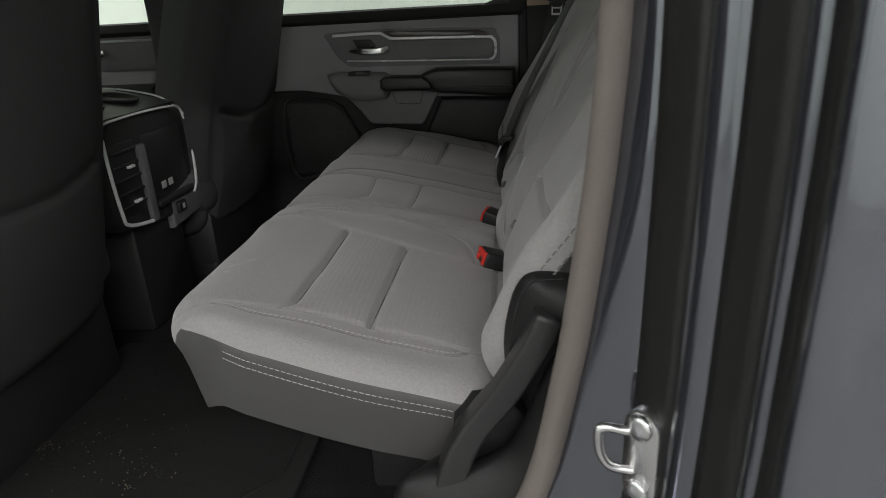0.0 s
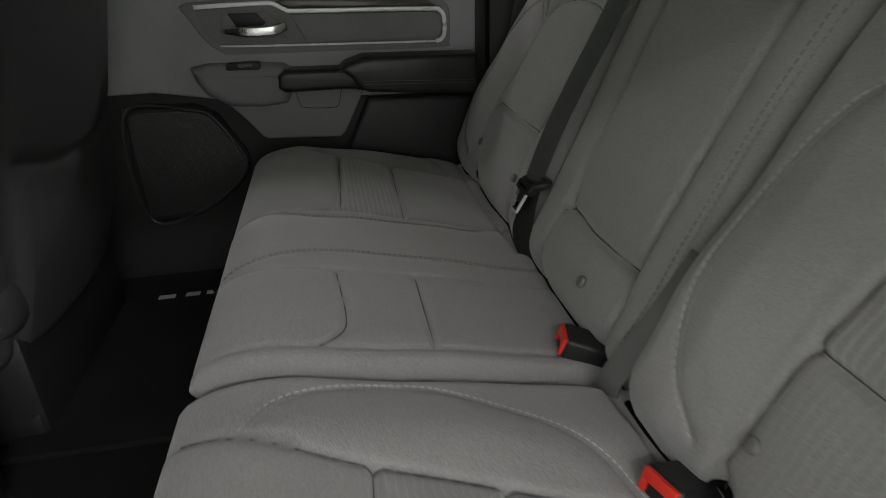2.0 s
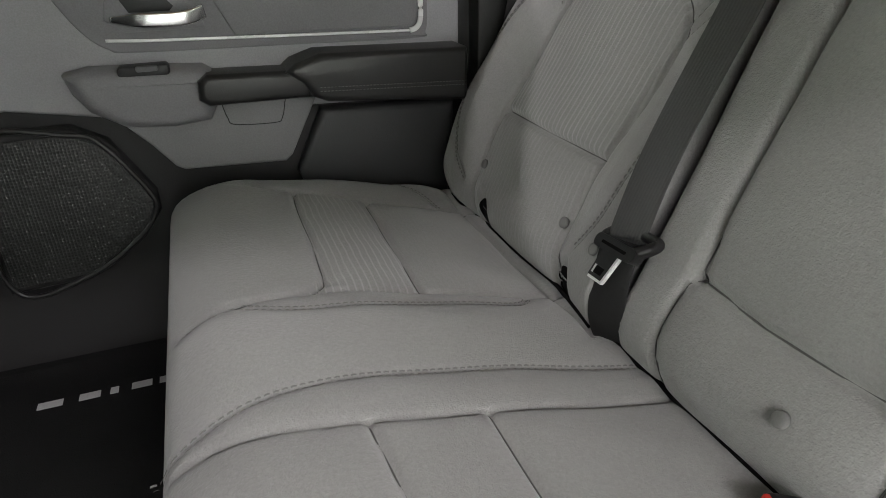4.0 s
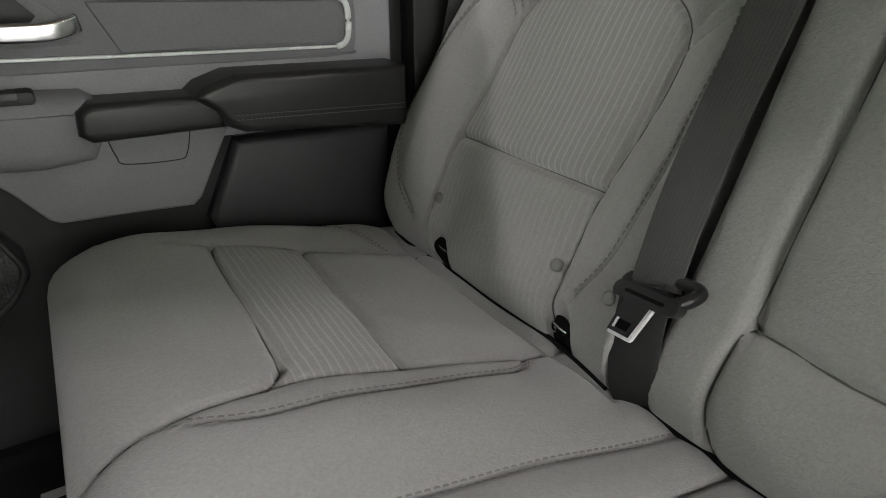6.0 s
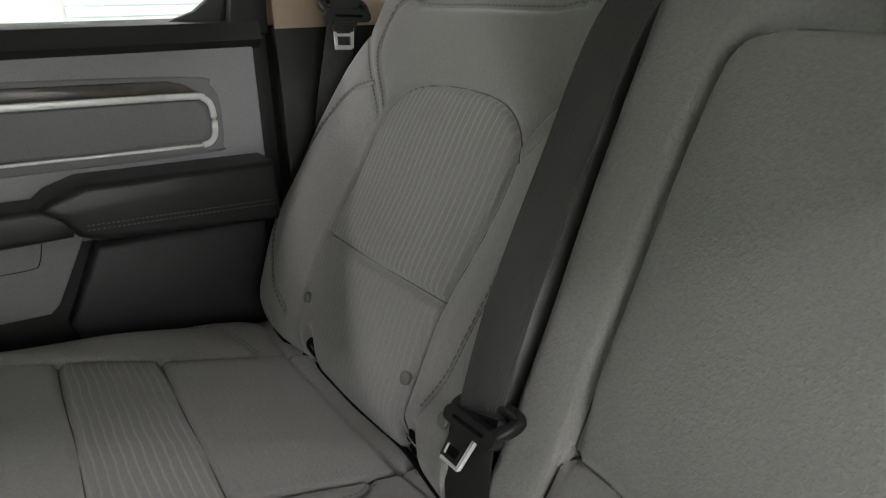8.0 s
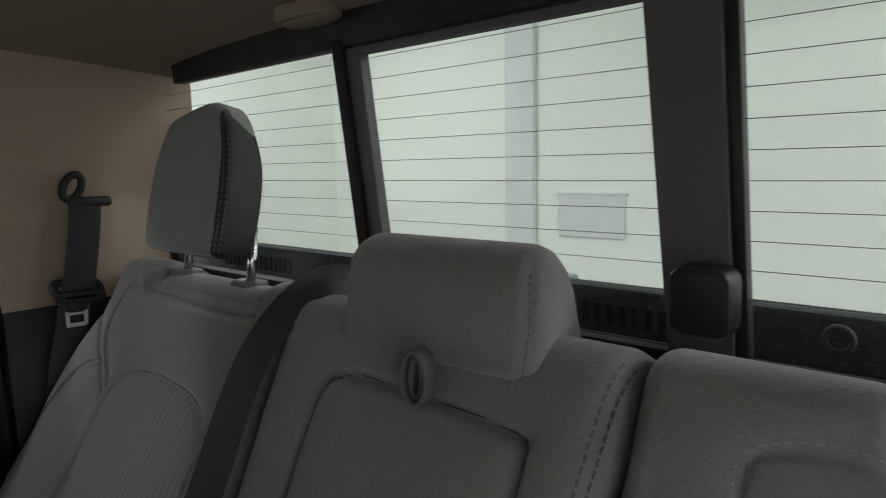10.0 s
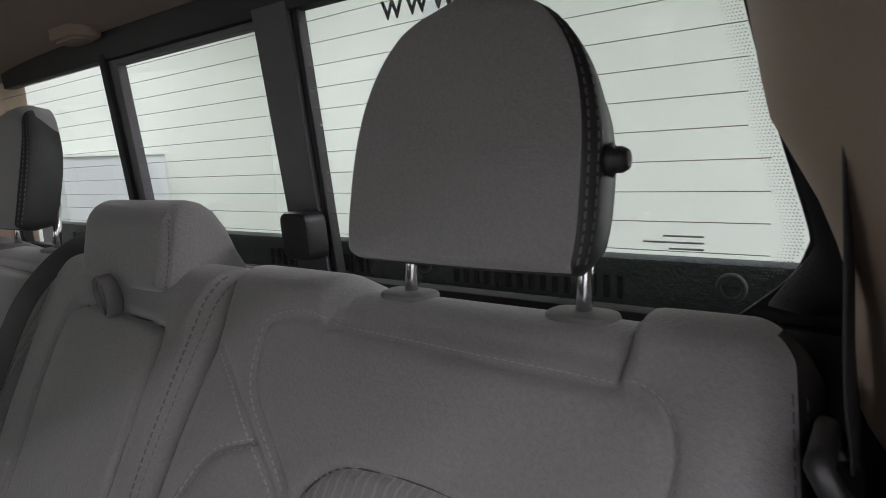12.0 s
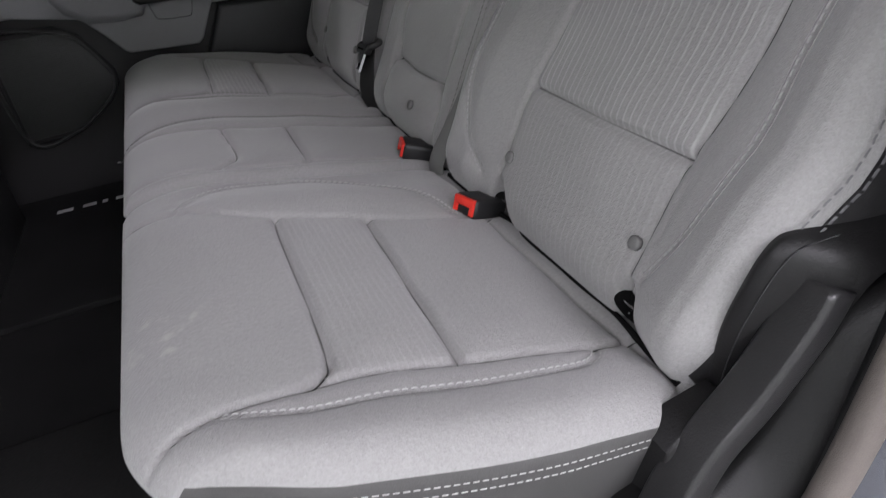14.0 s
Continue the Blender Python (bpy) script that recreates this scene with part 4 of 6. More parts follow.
# sweeping lower quarter trim between the seat and the door seal
t_in = smooth_line([(0.15, -0.690, 0.66), (0.13, -0.690, 0.60), (0.115, -0.690, 0.578), (0.096, -0.688, 0.570), (0.077, -0.686, 0.550), (0.061, -0.684, 0.513), (0.046, -0.682, 0.468), (0.024, -0.680, 0.425), (-0.02, -0.680, 0.397), (-0.07, -0.680, 0.388), (-0.098, -0.680, 0.37), (-0.11, -0.680, 0.32), (-0.12, -0.68, 0.22)], 60)
t_out = smooth_line([(0.150, -0.731, 0.68), (0.128, -0.731, 0.64), (0.116, -0.731, 0.60), (0.108, -0.731, 0.575), (0.098, -0.731, 0.53), (0.087, -0.731, 0.48), (0.075, -0.731, 0.44), (0.05, -0.731, 0.385), (0.01, -0.731, 0.335), (-0.04, -0.731, 0.295), (-0.08, -0.731, 0.26), (-0.11, -0.731, 0.22), (-0.13, -0.731, 0.18)], 60)
V, F = [], []
for a_, b_ in zip(t_in, t_out):
    a_, b_ = np.array(a_), np.array(b_)
    V.append(tuple(a_ + np.array((0.03, 0.05, -0.012))))
    V.append(tuple(a_ + np.array((0.003, 0.006, -0.002))))
    for k in range(7):
        w = k / 6
        V.append(tuple(a_ * (1 - w) + b_ * w + np.array((-0.35, -0.25, 0.55)) * 0.014 * math.sin(w * math.pi)))
for i in range(len(t_in) - 1):
    for k in range(8):
        F.append((i * 9 + k, i * 9 + k + 1, (i + 1) * 9 + k + 1, (i + 1) * 9 + k))
quarter = thing("quarter_trim", (0.0, -0.70, 0.3), "black moulded quarter trim sweeping down to the door sill", "car trim")
mesh_part("moulding", V, F, M_QUARTER, quarter, "black grained plastic moulding")

# ---- buckles and belts ----


def buckle(y, turn):
    t = thing("seat_buckle", (0.0, y, 0.44), "black seat-belt buckle with a red release button", "seat buckle", "seat buckles")
    rot = Matrix.Translation((-0.008, y, 0.470)) @ Euler((0, radians(20), radians(turn))).to_matrix().to_4x4()

    def body(x0, x1, w, z0, z1, bev, mat, name, lab=""):
        bm_ = box(x0, x1, -w / 2, w / 2, z0, z1, bev, 3)
        bmesh.ops.transform(bm_, matrix=rot, verts=bm_.verts[:])
        return part(name, bm_, mat, t, lab, smooth=True)
    body(-0.006, 0.060, 0.043, -0.0145, 0.0135, 0.0055, M_PLASTIC, "housing")
    body(-0.0095, -0.002, 0.037, 0.000, 0.0115, 0.0014, M_RED, "release_button", "red release button")
    for g in (-1, 1):
        bm_ = box(-0.0094, -0.002, g * 0.0115, g * 0.0183, -0.0105, 0.001, 0.0012)
        bmesh.ops.transform(bm_, matrix=rot, verts=bm_.verts[:])
        part("button_edge", bm_, M_RED, t, "red button edge", smooth=True)
    stem = smooth_line([(0.04, y, 0.45), (0.07, y + 0.004, 0.43), (0.1, y + 0.004, 0.40)], 12)
    v_, f_ = sweep(stem, rounded_rect(0.03, 0.012, 0.004, 3))
    mesh_part("stalk", v_, f_, M_PLASTIC, t)


buckle(-0.245, 16)
buckle(-0.012, -14)


def strap(path, width, up, thick=0.0016):
    return sweep(path, rounded_rect(width, thick, thick * 0.45, 2), up=up)


belt = thing("seat_belt", (0.06, 0.26, 0.5), "dark grey seat belt with plastic guide, over the middle backrest", "seat belt", "seat belts")
line = smooth_line([(0.33, 0.252, 0.938), (0.262, 0.260, 0.945), (0.190, 0.268, 0.885), (0.130, 0.267, 0.775), (0.073, 0.264, 0.665), (0.040, 0.258, 0.588), (0.036, 0.256, 0.572)], 50)
v, f = strap(line, 0.045, (-0.86, -0.22, 0.46))
mesh_part("webbing", v, f, M_WEB_RIB, belt, "dark grey ribbed woven belt")
line = smooth_line([(0.036, 0.264, 0.575), (0.024, 0.259, 0.53), (0.018, 0.252, 0.48), (0.04, 0.246, 0.43)], 24)
v, f = strap(line, 0.046, (-0.85, -0.3, 0.3))
mesh_part("lap_webbing", v, f, M_RUBBER, belt, "black folded lower belt")


def tongue(parent, at, across, down, steel=True):
    """Looped belt guide with its tongue; steel: a plain steel tongue, else a black one with a bright edge."""
    a, d = Vector(across).normalized(), Vector(down).normalized()
    nrm = a.cross(d).normalized()
    p = Vector(at)

    def sheet(pts, t0, t1, mat, name, lab="", bev=0.0006):
        bm_ = slab(pts, "z", t0, t1, bev)
        for w in bm_.verts:
            x_, y_, z_ = w.co
            w.co = p + a * x_ + d * y_ + nrm * z_
        return part(name, bm_, mat, parent, lab, smooth=True)
    loop = [tuple(p + a * x_ + d * y_ + nrm * (0.017 * min(1, max(0, (0.006 - y_) / 0.013)) - 0.003)) for x_, y_ in rounded_rect(0.064, 0.019, 0.0094, 8)]
    v_, f_ = sweep(loop, rounded_rect(0.011, 0.012, 0.004, 3), up=tuple(nrm), closed=True)
    mesh_part("guide", v_, f_, M_PLASTIC, parent, "black plastic belt guide")
    sheet([(x_, y_ + 0.0125) for x_, y_ in rounded_rect(0.072, 0.016, 0.0075, 5)], -0.0095, 0.004, M_PLASTIC, "guide_bar", bev=0.003)
    sheet([(x_, y_ + 0.0125) for x_, y_ in rounded_rect(0.044, 0.0035, 0.0016, 3)], -0.0101, -0.009, M_PIT, "groove")
    if steel:
        sheet([(-0.024, 0.012), (0.012, 0.012), (0.008, 0.034), (-0.022, 0.034)], -0.004, 0.004, M_PLASTIC, "tongue_cover")
        plates = ([(-0.022, 0.034), (-0.018, 0.034), (-0.018, 0.056), (-0.022, 0.056)], [(0.006, 0.014), (0.011, 0.014), (0.007, 0.056), (0.002, 0.056)], [(-0.022, 0.052), (0.004, 0.052), (0.004, 0.058), (-0.022, 0.058)], [(-0.022, 0.036), (0.006, 0.036), (0.006, 0.040), (-0.022, 0.040)])
    else:
        sheet([(-0.024, 0.014), (0.009, 0.014), (0.005, 0.054), (-0.024, 0.054)], -0.002, 0.002, M_PLASTIC, "tongue_cover", "black coated tongue")
        sheet([(-0.017, 0.040), (-0.002, 0.040), (-0.003, 0.049), (-0.017, 0.049)], -0.0026, -0.001, M_PIT, "tongue_slot")
        plates = ([(0.007, 0.020), (0.0105, 0.020), (0.0065, 0.055), (0.003, 0.055)], [(-0.021, 0.0535), (0.0055, 0.0535), (0.0055, 0.0565), (-0.021, 0.0565)], [(-0.0195, 0.0395), (-0.017, 0.0395), (-0.017, 0.0495), (-0.0195, 0.0495)])
    for q in plates:
        sheet(q, -0.0032, 0.0013, M_SILVER, "tongue_plate", "bright steel tongue")


tongue(belt, (0.031, 0.250, 0.578), (-0.06, -1.0, 0.12), (-0.40, 0.14, -0.9), steel=False)

# short dark strap in the gap between near and middle backrests
gap = thing("center_belt_strap", (0.05, -0.1, 0.45), "short grey belt strap in the gap between backrests", "seat belt", "seat belts")
v, f = strap(smooth_line([(0.095, -0.100, 0.61), (0.06, -0.100, 0.55), (0.026, -0.096, 0.495), (0.014, -0.088, 0.465), (0.014, -0.084, 0.435)], 24), 0.032, (-0.88, -0.3, 0.3), 0.004)
mesh_part("webbing", v, f, M_SIDE, gap)

# outer belts on the pillars
for side, yy in ((1, 0.775), (-1, -0.672)):
    b_ = thing("seat_belt", (0.2, yy, 0.9), "black seat belt hanging from the beige pillar", "seat belt", "seat belts")
    s = side
    top = (0.215, yy, 1.048)
    if s > 0:
        oval = [(0.208 + 0.013 * math.cos(a_ / 20 * 6.2832) + 0.006 * math.sin(a_ / 20 * 6.2832), yy + 0.004, 1.05 + 0.019 * math.sin(a_ / 20 * 6.2832)) for a_ in range(20)]
        v, f = sweep(oval, ring(0.0062, 8), up=(0, 1, 0), closed=True)
        mesh_part("upper_guide", v, f, M_PLASTIC, b_, "black belt turning ring")
        part("guide_slot", box(0.198, 0.262, yy - 0.008, yy + 0.006, 1.018, 1.034, 0.006), M_PLASTIC, b_, smooth=True)
    else:
        # raised black oval in place of the shade inside the belt opening
        v, f = lathe((0.236, -0.664, 1.07), (-0.45, 0.89, 0), [(0, 0.030), (0.012, 0.028), (0.017, 0.023), (0.012, 0.016), (0.010, 0.001)], 24)
        mesh_part("upper_guide", [(p[0], p[1], 1.07 + (p[2] - 1.07) * 1.3) for p in v], f, M_PIT, b_, "black oval standing for the shaded belt opening")
    way = [(0.222, yy - 0.004 * s, 1.028), (0.214, yy - 0.006 * s, 0.97), (0.2, yy - 0.008 * s, 0.90), (0.185, yy - 0.008 * s, 0.84), (0.16, yy + 0.002 * s, 0.70), (0.15, yy + 0.01 * s, 0.5)]
    if s < 0:
        way = [(0.226, -0.655, 1.06), (0.236, -0.657, 1.0), (0.243, -0.659, 0.93), (0.25, -0.664, 0.87), (0.25, -0.668, 0.75), (0.25, -0.672, 0.5)]
    v, f = strap(smooth_line(way, 40), 0.046, (0, -s, 0))
    mesh_part("webbing", v, f, M_WEB, b_, "black woven belt")
    tongue(b_, *(((0.197, yy - 0.012, 0.895), (1, 0, -0.05), (0.0, -0.05, -1)) if s > 0 else ((0.215, -0.662, 0.884), (1, 0.05, -0.1), (0.0, 0.36, -0.93))))

# ---- cab structure ----
CY = 0.06            # middle of the cab

bm = box(-2.6, 0.42, -0.74, 0.90, FLOOR - 0.06, FLOOR)
tagged(part("floor", bm, M_CARPET, None, at=(-1, 0, FLOOR)), "black carpeted cab floor", "floor", kind="structure")

# headliner: gently domed ceiling with a lowered rear edge
n_x, n_y = 40, 30
V, F = [], []
for layer in (0.0, 0.05):
    for i in range(n_x + 1):
        for j in range(n_y + 1):
            x = -1.9 + 2.29 * i / n_x
            y = -0.74 + 1.62 * j / n_y
            e = abs(y - CY - 0.01) / 0.81
            z = 1.29 - 0.05 * max(0, (x + 0.1) / 0.49) ** 1.6 - 0.045 * e ** 5 + layer
            V.append((x, y, z))
m_ = (n_x + 1) * (n_y + 1)
for i in range(n_x):
    for j in range(n_y):
        q = i * (n_y + 1) + j
        F.append((q, q + n_y + 1, q + n_y + 2, q + 1))
        F.append((m_ + q, m_ + q + 1, m_ + q + n_y + 2, m_ + q + n_y + 1))
tagged(mesh_part("ceiling", V, F, M_LINER, None, at=(-0.7, CY, 1.26)), "brown cloth headliner, gently domed", "ceiling", kind="structure")
lamp_ = thing("dome_lamp", (0.316, 0.318, 1.25), "small oval cover in the brown headliner", "dome lamp")
part("bezel", slab([(0.316 + a, 0.318 + b) for a, b in rounded_rect(0.048, 0.095, 0.0235, 6)], "z", 1.265, 1.238, 0.005), M_LINER, lamp_, smooth=True)
part("cover", slab([(0.316 + a, 0.318 + b) for a, b in rounded_rect(0.034, 0.074, 0.0165, 6)], "z", 1.250, 1.2345, 0.003), M_LINER, lamp_, smooth=True)

# roof skin
tagged(part("roof", box(-1.9, 0.46, -0.78, 0.92, 1.345, 1.36, 0.004), M_PAINT, None, at=(-0.7, CY, 1.35)), "dark blue painted cab roof", "roof", kind="structure")


def rx(z):
    """The rear glass leans forward towards its top."""
    return 0.365 - 0.062 * (z - 0.94)


# rear wall below and beside the glass
W_L, W_B, W_T = 0.765, 0.912, 1.208
tagged(part("wall_rear", box(0.37, 0.41, -0.76, 0.90, FLOOR - 0.05, 0.895), M_SOFTBLACK, None, at=(0.39, CY, 0.5)), "black trimmed rear cab wall", "wall", kind="structure")
win = thing("window_1", (0.36, CY, 0.93), "sliding rear window with heater wires and black frame", "window", kind="structure")


def rear_piece(name, outline, x_off0, x_off1, mat, parent, label="", bevel=0.002):
    bm_ = slab(outline, "x", x_off0, x_off1, bevel)
    for w in bm_.verts:
        w.co.x += rx(w.co.z)
    return part(name, bm_, mat, parent, label, smooth=True)


rear_piece("frame", [(0.700, W_T), (0.706, 1.30), (-0.70, 1.30), (-0.70, W_T - 0.0), (-0.5, W_T - 0.004), (0.05, W_T + 0.002)], 0.012, -0.006, M_SOFTBLACK, win, "black upper window frame")
rear_piece("frame", [(0.80, 0.87), (0.80, W_B), (-0.70, W_B), (-0.70, 0.87)], 0.012, -0.008, M_SOFTBLACK, win, "black lower window frame")
rear_piece("frame", [(0.80, W_B), (0.80, W_T), (W_L, W_T), (W_L + 0.002, 1.1), (W_L, W_B)], 0.012, -0.006, M_SOFTBLACK, win)
corner = smooth_line([(-0.565, 1.21), (-0.585, 1.12), (-0.603, 1.05), (-0.622, 0.985), (-0.622, 0.968), (-0.61, 0.945), (-0.575, 0.912)], 24)
rear_piece("frame", [(-0.70, 0.912), (-0.70, 1.21)] + [tuple(p) for p in corner], 0.012, 0.004, M_SOFTBLACK, win)
c_in = smooth_line([(-0.606, 1.058), (-0.613, 1.03), (-0.626, 0.985), (-0.626, 0.968), (-0.613, 0.948), (-0.60, 0.928)], 24)
c_out = smooth_line([(-0.612, 1.060), (-0.645, 1.028), (-0.664, 0.985), (-0.672, 0.958), (-0.665, 0.938), (-0.64, 0.924)], 24)
V, F = [], []
for (y0_, z0_), (y1_, z1_) in zip(c_in, c_out):
    V += [(rx(z0_) + 0.004, y0_, z0_), (rx(z0_) - 0.008, y0_ - 0.001, z0_), (rx((z0_ + z1_) / 2) - 0.014, (y0_ + y1_) / 2, (z0_ + z1_) / 2), (rx(z1_) - 0.008, y1_, z1_), (rx(z1_) + 0.02, y1_ - 0.004, z1_)]
for i in range(len(V) // 5 - 1):
    for k in range(4):
        F.append((i * 5 + k, i * 5 + k + 1, (i + 1) * 5 + k + 1, (i + 1) * 5 + k))
mesh_part("corner_cover", V, F, M_SOFTBLACK, win, "black lower window corner cover")
rows = []
for k_ in range(112):
    zz = 0.945 + 0.0023 * k_
    ye = float(np.interp(zz, [0.937, 0.95, 0.968, 0.985, 1.05, 1.12, 1.21], [-0.585, -0.61, -0.622, -0.622, -0.603, -0.585, -0.565]))
    for c_ in range(6):
        r_ = 0.00065 * (1 - c_ / 12)
        yy = ye + 0.002 + 0.0024 * c_ + (0.0012 if k_ % 2 else 0)
        rows.append(([(rx(zz) + 0.0045, yy + r_ * math.cos(a_), zz + r_ * math.sin(a_)) for a_ in (0, 1.05, 2.09, 3.14, 4.19, 5.24)], [(0, 1, 2, 3, 4, 5)]))
mesh_part("dot_band", *join(*rows), M_DOTS, win, "fine grey dots printed along the glass edge", smooth=False)
rear_piece("divider", [(0.287, W_B - 0.02), (0.310, W_T + 0.01), (0.292, W_T + 0.01), (0.270, W_B - 0.02)], 0.01, -0.008, M_SOFTBLACK, win, "dark window divider")
rear_piece("slider_rail", [(0.271, W_B), (0.292, W_T), (0.268, W_T), (0.248, W_B)], 0.012, -0.002, M_DARKGREY, win, "grey sliding pane edge")
rear_piece("divider", [(-0.092, W_B - 0.02), (-0.068, W_T + 0.01), (-0.128, W_T + 0.01), (-0.145, W_B - 0.02)], 0.01, -0.008, M_DARKGREY, win, "wide grey window divider")
rear_piece("divider", [(-0.145, W_B - 0.02), (-0.128, W_T + 0.01), (-0.139, W_T + 0.01), (-0.155, W_B - 0.02)], 0.01, -0.003, M_PLASTIC, win, "black glass channel")
rear_piece("slider_rail", [(0.268, W_T), (0.267, W_T - 0.008), (-0.072, W_T - 0.008), (-0.070, W_T)], 0.012, -0.002, M_DARKGREY, win)
for a, b in ((0.765, 0.286), (0.268, -0.092), (-0.139, -0.625)):
    ob = rear_piece("pane", [(a, W_B), (a, W_T), (b, W_T), (b, W_B)], 0.009, 0.005, M_GLASS, win, "clear glass pane", 0)
    ob.visible_shadow = False
    rows = []
    z = W_T - 0.014
    while z > 0.94:
        y1 = b
        if b < -0.6:
            y1 = -0.60 if z < 1.05 else -0.585
        rows.append(sweep([(rx(z) + 0.0035, a, z), (rx(z) + 0.0035, y1, z)], ring(0.00034, 5)))
        z -= 0.0232
    mesh_part("heater_wires", *join(*rows), M_WIRE, ob, "thin brown heater wires")
latch = [(-0.10 + a, 0.962 + b) for a, b in rounded_rect(0.048, 0.056, 0.012, 4)]
rear_piece("latch", [(p[0] - 0.024, p[1]) for p in latch], -0.006, -0.035, M_PLASTIC, win, "black sliding-window latch", 0.006)
# small unreadable marks on the glass
for zz, wd in ((0.974, 0.030), (0.969, 0.046), (0.964, 0.026)):
    bm_ = box(rx(zz) + 0.002, rx(zz) + 0.004, -0.575 + 0.02, -0.575 + 0.02 + wd, zz - 0.0006, zz + 0.0006)
    part("glass_mark", bm_, M_DOTS, win, "small grey printed mark")
sign = thing("window_lettering", (0.37, -0.22, 1.2), "dark letters stuck on the rear window", "lettering")
for k in range(3):
    cu = bpy.data.curves.new("letter", "FONT")
    cu.body, cu.size, cu.extrude = "w", 0.04, 0.0004
    tmp = bpy.data.objects.new("letter", cu)
    scene.collection.objects.link(tmp)
    dep = bpy.context.evaluated_depsgraph_get()
    me = bpy.data.meshes.new_from_object(tmp.evaluated_get(dep))
    mt = Matrix(((0, 0, -1, 0.3535), (-1, 0, 0, -0.255 - 0.031 * k), (0, 1, 0, 1.177), (0, 0, 0, 1)))
    V = [tuple(mt @ w.co) for w in me.vertices]
    F = [tuple(p.vertices) for p in me.polygons]
    bpy.data.objects.remove(tmp)
    mesh_part("letter", V, F, M_DARKGREY, sign, smooth=False)

# corner pillars: beige above, black below
for side in (1, -1):
    yw = 0.80 if side > 0 else -0.688
    n_ = "wall_right" if side > 0 else "wall_left"
    V, F = [], []
    nx, nz = 16, 16
    for lay in (0, 1):
        for i in range(nx + 1):
            for j in range(nz + 1):
                u, w = (i / nx if side > 0 else (i / nx) ** 1.8), j / nz
                x = (0.104 if side > 0 else 0.112) + 0.29 * u
                z = (0.868 if side > 0 else 0.882) + 0.40 * w
                inn = 0.02 * u ** 3 + 0.055 * u * min(1, max(0, (z - 1.02) / 0.1)) ** 1.5 * (1 - 0.35 * u)
                dent = 0.012 * math.exp(-((z - 1.03) / 0.02) ** 2) * min(1, u * 2)
                if side < 0:
                    lean = 0.21 * (min(z, 1.06) - 0.94) - 0.012 + 0.05 * max(0, z - 1.06)
                    t_u = min(1, u / 0.8)
                    t_u = t_u * t_u * (3 - 2 * t_u)
                    inn = lean * (1 - t_u) + t_u * float(np.interp(z, [0.88, 0.96, 1.0, 1.06, 1.21, 1.3], [0.030, 0.038, 0.052, 0.086, 0.116, 0.125]))
                    inn -= 0.034 * math.exp(-u / 0.022)
                    dent = 0.0
                V.append((x, yw - side * (inn - dent) + side * 0.045 * lay, z))
    m_ = (nx + 1) * (nz + 1)
    for i in range(nx):
        for j in range(nz):
            q = i * (nz + 1) + j
            F.append((q, q + nz + 1, q + nz + 2, q + 1))
            F.append((m_ + q, m_ + q + 1, m_ + q + nz + 2, m_ + q + nz + 1))
    ob = tagged(mesh_part(n_, V, F, M_BEIGE, None, at=(0.25, yw, 0.9)), "beige plastic corner pillar trim", "pillar trim", kind="structure")
    low = box(0.104 if side > 0 else 0.128, 0.37, min(yw, yw + side * 0.05), max(yw, yw + side * 0.05), FLOOR, 0.872 if side > 0 else 0.886, 0.006)
    tagged(part(n_ + "_lower", low, M_QUARTER, None, smooth=True, at=(0.25, yw, 0.5)), "black lower quarter trim beside the rear seat", "quarter trim", kind="structure")
    sk = box(0.104 if side > 0 else 0.2, 0.40, yw + side * 0.05, yw + side * 0.1, FLOOR, 1.34)
    tagged(part(n_ + "_skin", sk, M_PAINT, None, at=(0.25, yw + side * 0.07, 0.5)), "dark blue painted outer pillar", "pillar", kind="structure")

# ---- far rear door ----
door = thing("rear_door", (-0.45, 0.84, 0.3), "closed rear door with grey panel, silver trim and padded armrest", "car door")
YD = 0.838
part("skin", box(-1.02, 0.10, YD + 0.03, YD + 0.07, 0.16, 0.87, 0.004), M_PAINT, door, "dark blue door skin")
part("base_panel", box(-1.02, 0.085, YD, YD + 0.03, 0.2, 0.87, 0.006), M_SOFTBLACK, door, "dark grey lower door panel", smooth=True)
part("upper_panel", slab([(-1.0, 0.645), (-0.62, 0.645), (-0.545, 0.632), (-0.48, 0.62), (0.078, 0.60), (0.08, 0.862), (-1.0, 0.872)], "y", YD, YD - 0.014, 0.006, 3), M_DOOR_UP, door, "grey upper door panel", smooth=True)
part("sill_cap", slab([(YD - 0.03, 0.855), (YD - 0.022, 0.878), (YD + 0.03, 0.884), (YD + 0.05, 0.85), (YD - 0.01, 0.842)], "x", -1.02, 0.088, 0.0), M_SOFTBLACK, door, "black window sill cap")
recess = smooth_line([(-0.532, 0.816), (-0.522, 0.788), (-0.497, 0.745), (-0.468, 0.720), (-0.43, 0.713), (-0.2, 0.7075), (0.0, 0.703), (0.018, 0.714), (0.0215, 0.74), (0.021, 0.775), (0.012, 0.796), (-0.02, 0.811), (-0.3, 0.823), (-0.45, 0.822)], 84, closed=True)
part("trim_recess", slab([tuple(p) for p in recess], "y", YD - 0.008, YD - 0.0158, 0.003, 3), M_DOOR_MID, door, "grey recessed trim surround", smooth=True)
inner = [(-0.507, 0.810), (-0.355, 0.812), (-0.322, 0.795), (-0.01, 0.785), (0.008, 0.772), (0.006, 0.73), (-0.006, 0.718), (-0.465, 0.732), (-0.49, 0.755)]
part("trim_field", slab(inner, "y", YD - 0.010, YD - 0.0165, 0.002), M_DOOR_MID, door, "dark grey ribbed trim field", smooth=True)
